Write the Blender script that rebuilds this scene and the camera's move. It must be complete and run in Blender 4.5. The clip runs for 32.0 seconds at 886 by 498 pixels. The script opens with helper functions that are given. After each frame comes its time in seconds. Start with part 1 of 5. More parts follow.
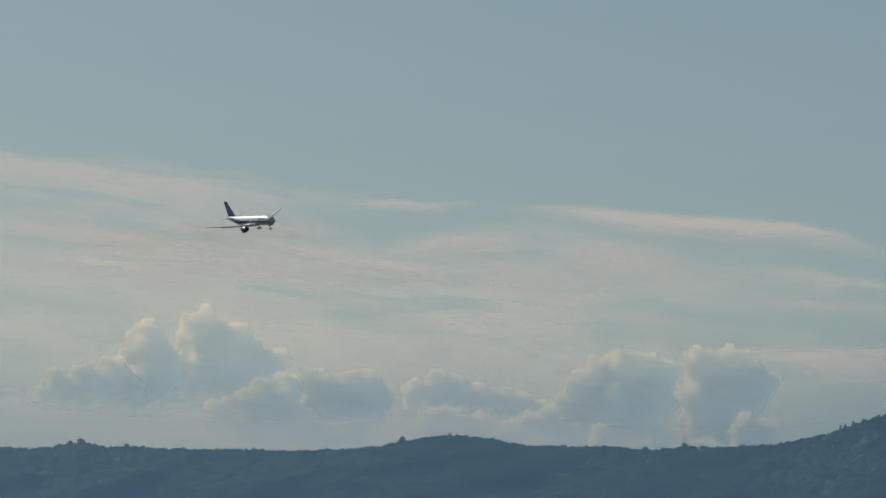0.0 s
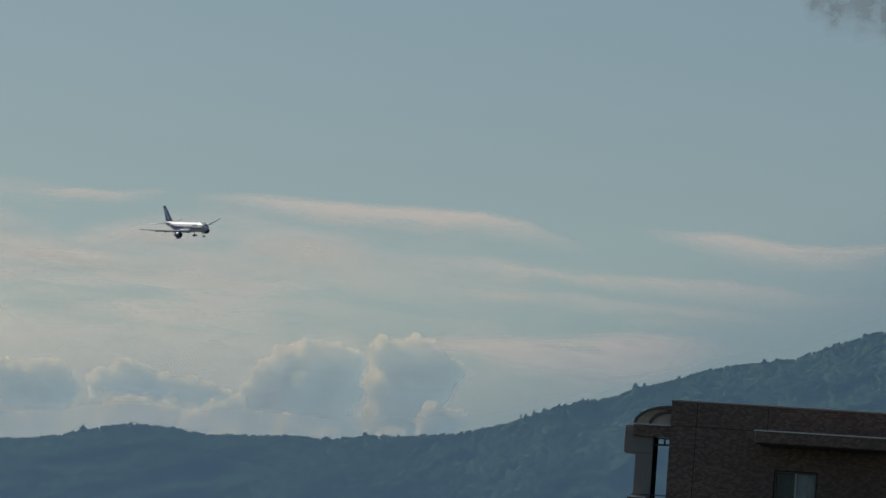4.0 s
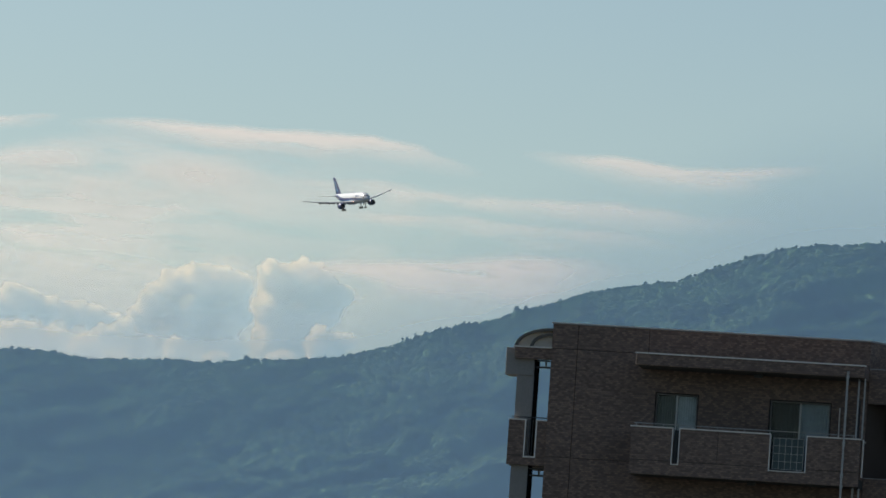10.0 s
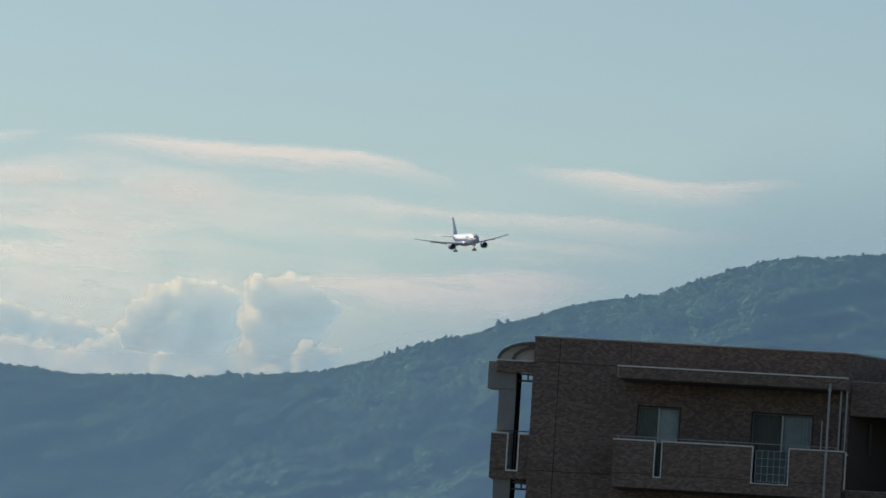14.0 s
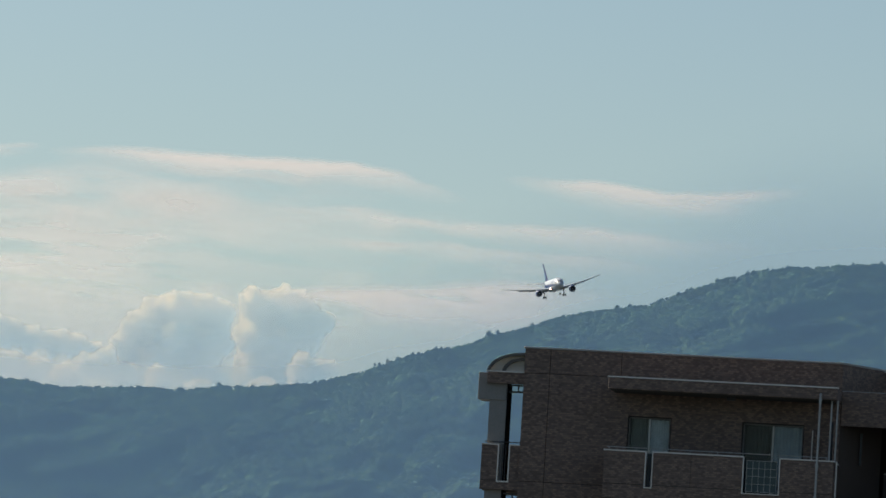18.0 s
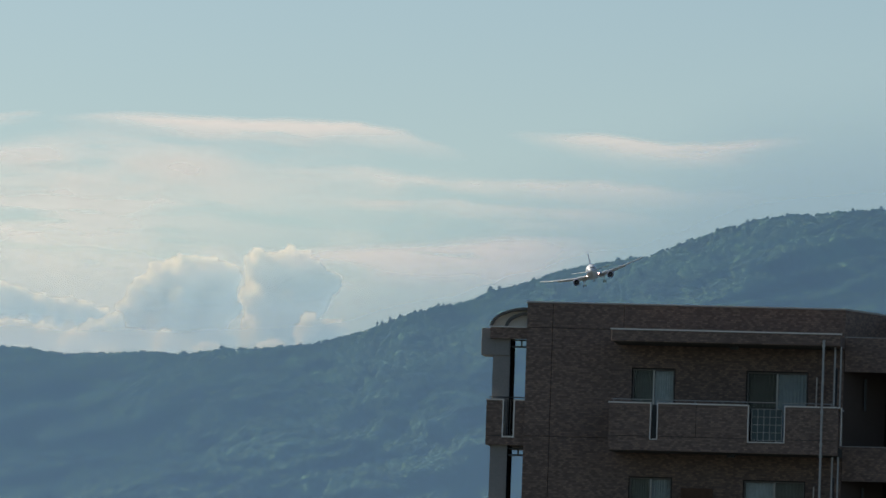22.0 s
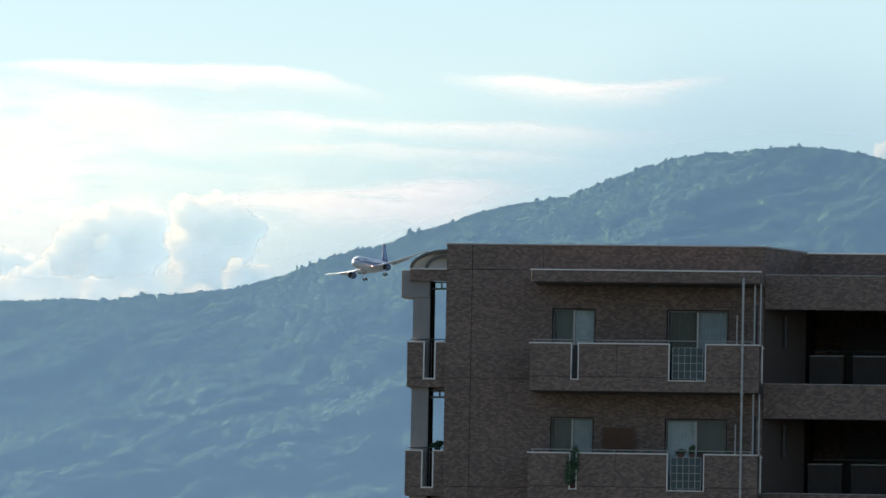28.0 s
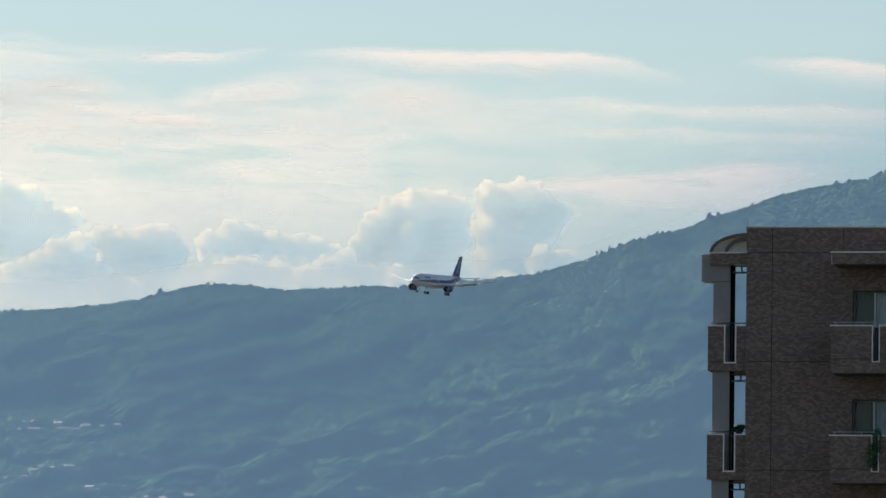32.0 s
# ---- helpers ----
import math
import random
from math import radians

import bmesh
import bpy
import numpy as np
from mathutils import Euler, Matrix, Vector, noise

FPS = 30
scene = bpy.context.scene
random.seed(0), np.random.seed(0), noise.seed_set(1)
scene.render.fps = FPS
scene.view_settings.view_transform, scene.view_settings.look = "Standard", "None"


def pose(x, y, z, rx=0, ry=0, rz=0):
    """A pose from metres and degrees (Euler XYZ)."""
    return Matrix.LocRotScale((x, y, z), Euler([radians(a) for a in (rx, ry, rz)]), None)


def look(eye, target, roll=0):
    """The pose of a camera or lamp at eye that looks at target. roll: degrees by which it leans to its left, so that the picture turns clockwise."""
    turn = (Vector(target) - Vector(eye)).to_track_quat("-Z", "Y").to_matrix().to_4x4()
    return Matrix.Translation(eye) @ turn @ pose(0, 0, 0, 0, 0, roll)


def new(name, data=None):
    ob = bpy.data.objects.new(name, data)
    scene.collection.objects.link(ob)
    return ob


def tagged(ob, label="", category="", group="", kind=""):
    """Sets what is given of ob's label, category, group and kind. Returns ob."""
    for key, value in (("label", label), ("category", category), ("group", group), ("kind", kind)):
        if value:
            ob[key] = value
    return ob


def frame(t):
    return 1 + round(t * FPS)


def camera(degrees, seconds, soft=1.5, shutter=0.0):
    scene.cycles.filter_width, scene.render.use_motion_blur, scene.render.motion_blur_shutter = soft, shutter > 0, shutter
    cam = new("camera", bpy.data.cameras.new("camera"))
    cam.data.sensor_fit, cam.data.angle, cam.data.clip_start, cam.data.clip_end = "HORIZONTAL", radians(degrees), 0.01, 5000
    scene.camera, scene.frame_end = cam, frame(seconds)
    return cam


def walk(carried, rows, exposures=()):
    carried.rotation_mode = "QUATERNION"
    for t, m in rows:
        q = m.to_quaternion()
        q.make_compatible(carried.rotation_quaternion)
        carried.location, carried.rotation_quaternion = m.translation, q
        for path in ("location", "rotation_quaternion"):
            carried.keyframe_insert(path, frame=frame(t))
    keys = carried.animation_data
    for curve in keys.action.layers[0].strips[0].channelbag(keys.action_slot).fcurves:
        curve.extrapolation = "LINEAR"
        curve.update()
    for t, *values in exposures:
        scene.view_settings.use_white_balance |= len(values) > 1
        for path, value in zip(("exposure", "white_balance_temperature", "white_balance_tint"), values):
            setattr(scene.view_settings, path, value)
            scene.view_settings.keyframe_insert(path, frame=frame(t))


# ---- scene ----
# ---- the camera: it stands still and turns after the airliner ----
EYE = Vector((0.0, 0.0, 1.7))
cam = camera(7.0, 32.0, soft=1.6)
LEVEL = radians(3.9)          # elevation of the middle of the panorama
ANG = 784 / math.tan(radians(3.5))   # panorama units per radian

# seconds, azimuth and elevation in degrees, lean in degrees
VIEW = [
    (0.0, -4.337, 4.934, 4.22), (0.5, -3.942, 5.034, 4.16), (1.0, -3.854, 5.197, 4.08), (1.5, -3.676, 5.273, 4.16), (2.0, -3.417, 5.253, 4.18),
    (2.5, -3.059, 5.063, 4.14), (3.0, -2.586, 5.303, 4.14), (3.5, -2.150, 5.206, 4.09), (4.0, -1.808, 5.032, 4.18), (4.5, -1.511, 4.760, 4.21),
    (6.5, -0.788, 4.458, 4.03), (7.0, -0.769, 4.490, 4.04), (7.5, -0.810, 4.564, 4.05), (8.0, -0.851, 4.553, 3.93), (8.5, -0.863, 4.498, 4.05),
    (9.0, -0.851, 4.471, 4.07), (9.5, -0.829, 4.472, 4.01), (10.0, -0.823, 4.491, 3.95), (10.5, -0.826, 4.531, 3.97), (11.0, -0.803, 4.528, 3.94),
    (11.5, -0.757, 4.504, 4.06), (12.0, -0.747, 4.525, 3.93), (12.5, -0.709, 4.567, 3.81), (13.0, -0.698, 4.595, 3.71), (13.5, -0.693, 4.632, 3.81),
    (14.0, -0.684, 4.610, 3.71), (14.5, -0.670, 4.589, 3.76), (16.5, -0.654, 4.680, 3.71), (17.0, -0.653, 4.672, 3.65), (17.5, -0.627, 4.652, 3.62),
    (18.0, -0.610, 4.705, 3.48), (18.5, -0.582, 4.743, 3.31), (19.0, -0.542, 4.778, 3.09), (19.5, -0.514, 4.848, 2.69), (20.0, -0.539, 4.912, 2.57),
    (20.5, -0.563, 5.047, 2.26), (21.0, -0.607, 4.891, 2.21), (21.5, -0.536, 4.583, 1.98), (22.0, -0.594, 4.364, 1.94), (22.5, -0.052, 4.248, 2.03),
    (23.0, 0.068, 3.964, 1.92), (23.5, 0.020, 3.847, 1.82), (24.0, -0.135, 3.829, 1.64), (24.5, -0.184, 3.832, 1.45), (25.0, -0.137, 3.867, 1.23),
    (25.5, -0.106, 3.943, 1.28), (26.0, -0.000, 3.894, 1.14), (26.5, 0.035, 3.867, 1.14), (28.5, 0.053, 3.937, 1.08), (29.0, -0.018, 3.922, 1.07),
    (29.5, -0.306, 3.987, 1.14), (30.0, -0.669, 4.025, 1.00), (30.5, -0.938, 4.043, 0.98), (31.0, -1.041, 3.879, 0.85), (31.5, -1.648, 3.746, 0.75),
    (32.0, -2.314, 3.772, 0.69),
]

def bearing(az, el, d=1000.0):
    """A place d metres off in the direction az, el (degrees)."""
    a, e = radians(az), radians(el)
    return EYE + Vector((d * math.sin(a), d * math.cos(a), d * math.tan(e)))


walk(cam, [(t, look(EYE, bearing(az, el), lean)) for t, az, el, lean in VIEW],
     exposures=[(t, stops, 6470 if t < 5 else 6520 if t < 22.5 else 6600, 4.4 if t < 22.5 else 6.5) for t, stops in (
         (0.0, -0.5), (4.0, -0.5), (4.5, -0.4), (6.5, 0.13), (17.0, 0.16), (19.0, 0.06), (21.4, -0.06), (22.0, 0.18), (22.7, 0.36),
         (23.0, 0.5), (23.5, 0.78), (24.0, 0.88), (28.7, 0.92), (29.6, 0.84), (30.3, 0.68), (32.0, 0.48))])

# ---- world and sun: late afternoon, the sun high behind the clouds ----
SUN_AZ, SUN_EL = -51.0, 34.0
world = bpy.data.worlds.new("sky")
scene.world = world
world.use_nodes = True
wn = world.node_tree
sky = wn.nodes.new("ShaderNodeTexSky")
sky.sky_type = "NISHITA"
sky.sun_disc = False
sky.sun_elevation, sky.sun_rotation = radians(SUN_EL), radians(SUN_AZ)
sky.altitude, sky.air_density, sky.dust_density, sky.ozone_density = 50.0, 1.0, 0.74, 2.0
bg = wn.nodes["Background"]
bg.inputs["Strength"].default_value = 0.074
wn.links.new(sky.outputs["Color"], bg.inputs["Color"])
sun_data = bpy.data.lights.new("sun", "SUN")
sun_data.energy, sun_data.angle, sun_data.color = 5.0, radians(0.5), (1.0, 0.91, 0.78)
sun = new("sun", sun_data)
sun.matrix_world = look((0, 0, 500), EYE + Vector((0, 0, 498.3)) - bearing(SUN_AZ, SUN_EL, 400) + EYE)


# ---- materials ----
def material(name, colour, rough=0.8, metal=0.0, vary=0.12, scale=3.0, fine=40.0, bump=0.0, island=False, spec=0.5):
    """A surface with two scales of variation in its colour and, if bump is given, fine relief."""
    m = bpy.data.materials.new(name)
    m.use_nodes = True
    n, l = m.node_tree.nodes, m.node_tree.links
    b = n["Principled BSDF"]
    b.inputs["Roughness"].default_value, b.inputs["Metallic"].default_value = rough, metal
    b.inputs["Specular IOR Level"].default_value = spec
    co = n.new("ShaderNodeTexCoord")
    a1, a2 = n.new("ShaderNodeTexNoise"), n.new("ShaderNodeTexNoise")
    a1.inputs["Scale"].default_value, a2.inputs["Scale"].default_value = scale, fine
    a1.inputs["Detail"].default_value = 4.0
    add = n.new("ShaderNodeMath")
    add.operation = "ADD"
    for a, k in ((a1, 0), (a2, 1)):
        l.new(co.outputs["Object"], a.inputs["Vector"])
        l.new(a.outputs["Fac"], add.inputs[k])
    src = add.outputs[0]
    if island:
        geo = n.new("ShaderNodeNewGeometry")
        more = n.new("ShaderNodeMath")
        more.operation = "ADD"
        l.new(src, more.inputs[0])
        part_of = n.new("ShaderNodeMath")
        part_of.operation = "MULTIPLY"
        part_of.inputs[1].default_value = 0.2
        l.new(geo.outputs["Random Per Island"], part_of.inputs[0])
        l.new(part_of.outputs[0], more.inputs[1])
        src = more.outputs[0]
    ramp = n.new("ShaderNodeMapRange")
    ramp.inputs["From Min"].default_value, ramp.inputs["From Max"].default_value = (0.75, 1.65) if island else (0.6, 1.4)
    ramp.inputs["To Min"].default_value, ramp.inputs["To Max"].default_value = 1 - vary, 1 + vary
    l.new(src, ramp.inputs["Value"])
    mul = n.new("ShaderNodeVectorMath")
    mul.operation = "SCALE"
    mul.inputs[0].default_value = colour
    l.new(ramp.outputs["Result"], mul.inputs["Scale"])
    l.new(mul.outputs["Vector"], b.inputs["Base Color"])
    if bump:
        bp = n.new("ShaderNodeBump")
        bp.inputs["Strength"].default_value, bp.inputs["Distance"].default_value = bump, 0.02
        l.new(a2.outputs["Fac"], bp.inputs["Height"])
        l.new(bp.outputs["Normal"], b.inputs["Normal"])
    return m


def tile_material(name, dark, light, mortar):
    """Small glazed wall tiles in running bond, 0.1 by 0.05 m, each of its own shade, with faint weather streaks."""
    m = bpy.data.materials.new(name)
    m.use_nodes = True
    n, l = m.node_tree.nodes, m.node_tree.links
    b = n["Principled BSDF"]
    b.inputs["Roughness"].default_value = 0.62
    co, sep, add, com = n.new("ShaderNodeTexCoord"), n.new("ShaderNodeSeparateXYZ"), n.new("ShaderNodeMath"), n.new("ShaderNodeCombineXYZ")
    add.operation = "ADD"
    l.new(co.outputs["Object"], sep.inputs[0])
    l.new(sep.outputs["X"], add.inputs[0])
    l.new(sep.outputs["Y"], add.inputs[1])
    l.new(add.outputs[0], com.inputs["X"])
    l.new(sep.outputs["Z"], com.inputs["Y"])
    br = n.new("ShaderNodeTexBrick")
    br.inputs["Scale"].default_value = 1.0
    br.inputs["Brick Width"].default_value, br.inputs["Row Height"].default_value = 0.1, 0.05
    br.inputs["Mortar Size"].default_value, br.inputs["Mortar Smooth"].default_value = 0.006, 0.3
    br.inputs["Color1"].default_value, br.inputs["Color2"].default_value, br.inputs["Mortar"].default_value = (*dark, 1), (*light, 1), (*mortar, 1)
    br.inputs["Bias"].default_value = -0.15
    l.new(com.outputs[0], br.inputs["Vector"])
    streak, cloudy = n.new("ShaderNodeTexNoise"), n.new("ShaderNodeTexNoise")
    st = n.new("ShaderNodeMapping")
    st.inputs["Scale"].default_value = (5.0, 5.0, 5.0)
    l.new(co.outputs["Object"], st.inputs["Vector"])
    l.new(st.outputs["Vector"], streak.inputs["Vector"])
    streak.inputs["Scale"].default_value, streak.inputs["Detail"].default_value = 2.0, 5.0
    l.new(co.outputs["Object"], cloudy.inputs["Vector"])
    cloudy.inputs["Scale"].default_value, cloudy.inputs["Detail"].default_value = 0.7, 3.0
    tot = n.new("ShaderNodeMath")
    tot.operation = "ADD"
    l.new(streak.outputs["Fac"], tot.inputs[0])
    l.new(cloudy.outputs["Fac"], tot.inputs[1])
    rng = n.new("ShaderNodeMapRange")
    rng.inputs["From Min"].default_value, rng.inputs["From Max"].default_value = 0.7, 1.3
    rng.inputs["To Min"].default_value, rng.inputs["To Max"].default_value = 0.86, 1.14
    l.new(tot.outputs[0], rng.inputs["Value"])
    mul = n.new("ShaderNodeVectorMath")
    mul.operation = "SCALE"
    l.new(br.outputs["Color"], mul.inputs[0])
    l.new(rng.outputs["Result"], mul.inputs["Scale"])
    l.new(mul.outputs["Vector"], b.inputs["Base Color"])
    bp = n.new("ShaderNodeBump")
    bp.invert = True
    bp.inputs["Strength"].default_value, bp.inputs["Distance"].default_value = 0.5, 0.006
    l.new(br.outputs["Fac"], bp.inputs["Height"])
    l.new(bp.outputs["Normal"], b.inputs["Normal"])
    return m


def glass_material(name, tint):
    """Window glass: clear with a mirror sheen."""
    m = bpy.data.materials.new(name)
    m.use_nodes = True
    n, l = m.node_tree.nodes, m.node_tree.links
    n.remove(n["Principled BSDF"])
    tr, gl, fr, mix = n.new("ShaderNodeBsdfTransparent"), n.new("ShaderNodeBsdfGlossy"), n.new("ShaderNodeFresnel"), n.new("ShaderNodeMixShader")
    tr.inputs["Color"].default_value = (*tint, 1)
    gl.inputs["Roughness"].default_value = 0.03
    fr.inputs["IOR"].default_value = 1.25
    l.new(fr.outputs[0], mix.inputs[0])
    l.new(tr.outputs[0], mix.inputs[1])
    l.new(gl.outputs[0], mix.inputs[2])
    l.new(mix.outputs[0], n["Material Output"].inputs["Surface"])
    return m


def sheet_material(name, colour):
    """Thin plastic sheet that lets part of the light through."""
    m = material(name, colour, 0.5, vary=0.12, scale=3.0)
    n, l = m.node_tree.nodes, m.node_tree.links
    tl, mix = n.new("ShaderNodeBsdfTranslucent"), n.new("ShaderNodeMixShader")
    tl.inputs["Color"].default_value = (*colour, 1)
    mix.inputs[0].default_value = 0.3
    l.new(n["Principled BSDF"].outputs[0], mix.inputs[1])
    l.new(tl.outputs[0], mix.inputs[2])
    l.new(mix.outputs[0], n["Material Output"].inputs["Surface"])
    return m


def glow_material(name, colour, strength):
    m = bpy.data.materials.new(name)
    m.use_nodes = True
    b = m.node_tree.nodes["Principled BSDF"]
    b.inputs["Base Color"].default_value = (*colour, 1)
    b.inputs["Emission Color"].default_value, b.inputs["Emission Strength"].default_value = (*colour, 1), strength
    return m


def vapour_material(name, colour, through_share, grain, deep=None):
    """Cloud or haze: scatters light on both sides; its point attribute thickness says how much of it stands in the way."""
    m = bpy.data.materials.new(name)
    m.use_nodes = True
    n, l = m.node_tree.nodes, m.node_tree.links
    n.remove(n["Principled BSDF"])
    att, noi, co = n.new("ShaderNodeAttribute"), n.new("ShaderNodeTexNoise"), n.new("ShaderNodeTexCoord")
    att.attribute_name = "thickness"
    noi.inputs["Scale"].default_value, noi.inputs["Detail"].default_value = 0.05, 6.0
    l.new(co.outputs["Object"], noi.inputs["Vector"])
    rng, mul = n.new("ShaderNodeMapRange"), n.new("ShaderNodeMath")
    rng.inputs["From Min"].default_value, rng.inputs["From Max"].default_value = 0.3, 0.7
    rng.inputs["To Min"].default_value, rng.inputs["To Max"].default_value = 1 - grain, 1.0
    l.new(noi.outputs["Fac"], rng.inputs["Value"])
    mul.operation = "MULTIPLY"
    l.new(att.outputs["Fac"], mul.inputs[0])
    l.new(rng.outputs["Result"], mul.inputs[1])
    df, tl, tr = n.new("ShaderNodeBsdfDiffuse"), n.new("ShaderNodeBsdfTranslucent"), n.new("ShaderNodeBsdfTransparent")
    df.inputs["Color"].default_value = tl.inputs["Color"].default_value = (*colour, 1)
    if deep:
        # sunlight and shade baked into the colour: the longer the path, the less and bluer
        path, blend = n.new("ShaderNodeAttribute"), n.new("ShaderNodeMix")
        path.attribute_name = "sun_path"
        blend.data_type = "RGBA"
        blend.inputs["A"].default_value, blend.inputs["B"].default_value = (*colour, 1), (*deep, 1)
        l.new(path.outputs["Fac"], blend.inputs["Factor"])
        l.new(blend.outputs["Result"], tl.inputs["Color"])
    m1, m2 = n.new("ShaderNodeMixShader"), n.new("ShaderNodeMixShader")
    m1.inputs[0].default_value = through_share
    l.new(df.outputs[0], m1.inputs[1])
    l.new(tl.outputs[0], m1.inputs[2])
    l.new(mul.outputs[0], m2.inputs[0])
    l.new(tr.outputs[0], m2.inputs[1])
    l.new(m1.outputs[0], m2.inputs[2])
    l.new(m2.outputs[0], n["Material Output"].inputs["Surface"])
    return m


FOREST = material("forest_canopy", (0.095, 0.172, 0.07), 0.9, vary=0.95, scale=0.04, fine=0.14, island=True, spec=0.1)
BARK = material("bark", (0.11, 0.08, 0.06), 0.9, fine=8.0)
SOIL = material("ground_soil", (0.055, 0.063, 0.058), 0.95, vary=0.3, scale=0.01, fine=0.3)
TILE = tile_material("brown_wall_tiles", (0.12, 0.077, 0.06), (0.274, 0.179, 0.139), (0.12, 0.092, 0.079))
JOINT = material("dark_joint", (0.06, 0.053, 0.05), 0.9)
PLASTER = material("grey_plaster", (0.25, 0.236, 0.227), 0.85, vary=0.14, scale=1.5, fine=30.0, bump=0.2)
# near-black soffit colour paints the shade under balconies, bands and canopy
SOFFIT = material("shade_dark_soffit", (0.06, 0.058, 0.056), 0.85, vary=0.1)
CAP = material("pale_metal_trim", (0.74, 0.68, 0.63), 0.45, vary=0.1, scale=6.0)
COPING = material("grey_metal_coping", (0.34, 0.33, 0.33), 0.5, vary=0.12)
PIPE = material("grey_pipe", (0.36, 0.35, 0.34), 0.5, vary=0.15, scale=5.0)
FRAME = material("bronze_window_frame", (0.16, 0.15, 0.145), 0.45, 0.3)
FRAME_PALE = material("pale_window_frame", (0.42, 0.41, 0.4), 0.4, 0.3)
MATTE_DARK = material("matte_near_black", (0.01, 0.011, 0.012), 1.0, vary=0.15, spec=0.0)
DARK_STEEL = material("dark_steel", (0.04, 0.045, 0.05), 0.5, 0.2)
GLASS = glass_material("window_glass", (0.84, 0.86, 0.86))
CURTAIN = material("pale_curtain", (0.7, 0.76, 0.8), 0.95, vary=0.25, scale=4.0, fine=18.0)
CURTAIN_DARK = material("dark_curtain", (0.075, 0.08, 0.078), 0.95, vary=0.2, scale=4.0)
CURTAIN_DIM = material("dim_grey_curtain", (0.19, 0.205, 0.2), 0.95, vary=0.2, scale=4.0)
CURTAIN_MID = material("grey_curtain", (0.46, 0.52, 0.57), 0.95, vary=0.2, scale=4.0, fine=18.0)
# brown of the set-back parapets, darkened to paint the dimness of the recess
SHADED_PANEL = material("shade_dimmed_panel", (0.06, 0.051, 0.047), 0.85, vary=0.2, scale=4.0, spec=0.1)
# brown render, its colour lowered to paint the shade of the recess
SHADED_RENDER = material("shaded_brown_render", (0.08, 0.062, 0.055), 0.9, vary=0.14, scale=1.2, fine=25.0, spec=0.2)
# near-black colour paints the dimness of the unlit rooms behind the windows
ROOM = material("room_painted_dim", (0.022, 0.022, 0.025), 0.95, vary=0.2)
WOOD = material("brown_wood", (0.115, 0.062, 0.04), 0.8, vary=0.3, scale=9.0)
TERRACOTTA = material("terracotta", (0.2, 0.09, 0.065), 0.85, vary=0.2)
WHITE_POT = material("white_ceramic", (0.7, 0.7, 0.68), 0.4, vary=0.08)
LEAF = material("leaf_green", (0.05, 0.11, 0.05), 0.7, vary=0.5, scale=12.0, island=True)
PANEL_GLASS = material("wired_frosted_glass", (0.075, 0.1, 0.1), 0.4, vary=0.2, scale=3.0, spec=0.15)
VAULT = sheet_material("ribbed_vault_sheet", (0.8, 0.74, 0.66))
VAULT_DARK = material("vault_rib", (0.11, 0.1, 0.09), 0.6)
ROOF_PALE = material("sunlit_tin_roof", (0.7, 0.62, 0.6), 0.4, vary=0.2, scale=0.5)
ROOF_TILE = material("pale_house_roof", (0.42, 0.29, 0.28), 0.5, vary=0.2, scale=0.5, island=False)
HOUSE_WALL = material("house_wall", (0.3, 0.23, 0.24), 0.85, vary=0.15, scale=0.3)
PAINT_WHITE = material("white_aircraft_paint", (0.62, 0.635, 0.69), 0.34, vary=0.05, scale=0.3, fine=2.0, spec=0.4)
PAINT_GREY = material("grey_aircraft_paint", (0.58, 0.59, 0.62), 0.4, vary=0.1, scale=0.4, fine=2.0, spec=0.4)
PAINT_BLUE = material("deep_blue_aircraft_paint", (0.022, 0.045, 0.19), 0.4, vary=0.1, scale=0.4, fine=2.0)
PAINT_SKY = material("light_blue_aircraft_paint", (0.12, 0.3, 0.55), 0.3, vary=0.08, scale=0.4, fine=2.0)
ALLOY = material("bare_aluminium", (0.6, 0.6, 0.62), 0.3, 0.9, vary=0.1)
TYRE = material("tyre_rubber", (0.025, 0.025, 0.025), 0.85)
FAN = material("dark_fan", (0.02, 0.02, 0.025), 0.5, 0.4)
COCKPIT = material("cockpit_glass", (0.015, 0.018, 0.022), 0.12)
LAMP_WHITE = glow_material("landing_light", (1.0, 0.45, 0.38), 22.0)
LAMP_RED = glow_material("red_beacon", (0.5, 0.03, 0.03), 0.0)
CUMULUS = vapour_material("cumulus_vapour", (0.97, 0.89, 0.76), 0.9, 0.04, (0.325, 0.457, 0.55))
CIRRUS = vapour_material("cirrus_ice", (0.61, 0.54, 0.535), 0.85, 0.05)
BANK = vapour_material("horizon_haze", (0.83, 0.79, 0.75), 0.85, 0.03)
STORM = vapour_material("dense_cloud_vapour", (0.36, 0.385, 0.43), 0.5, 0.2, (0.29, 0.32, 0.37))
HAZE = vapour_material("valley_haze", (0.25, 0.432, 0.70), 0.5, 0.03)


# ---- mesh helpers ----
def part(name, bm, mat, parent, label="", smooth=False):
    me = bpy.data.meshes.new(name)
    bm.normal_update()
    bm.to_mesh(me)
    bm.free()
    return mesh_part(name, me, mat, parent, label, smooth)


def mesh_part(name, me, mat, parent, label="", smooth=False):
    me.materials.append(mat)
    if smooth:
        me.polygons.foreach_set("use_smooth", [True] * len(me.polygons))
    ob = new(name, me)
    if parent:
        ob.parent = parent
    if label:
        tagged(ob, label)
    return ob


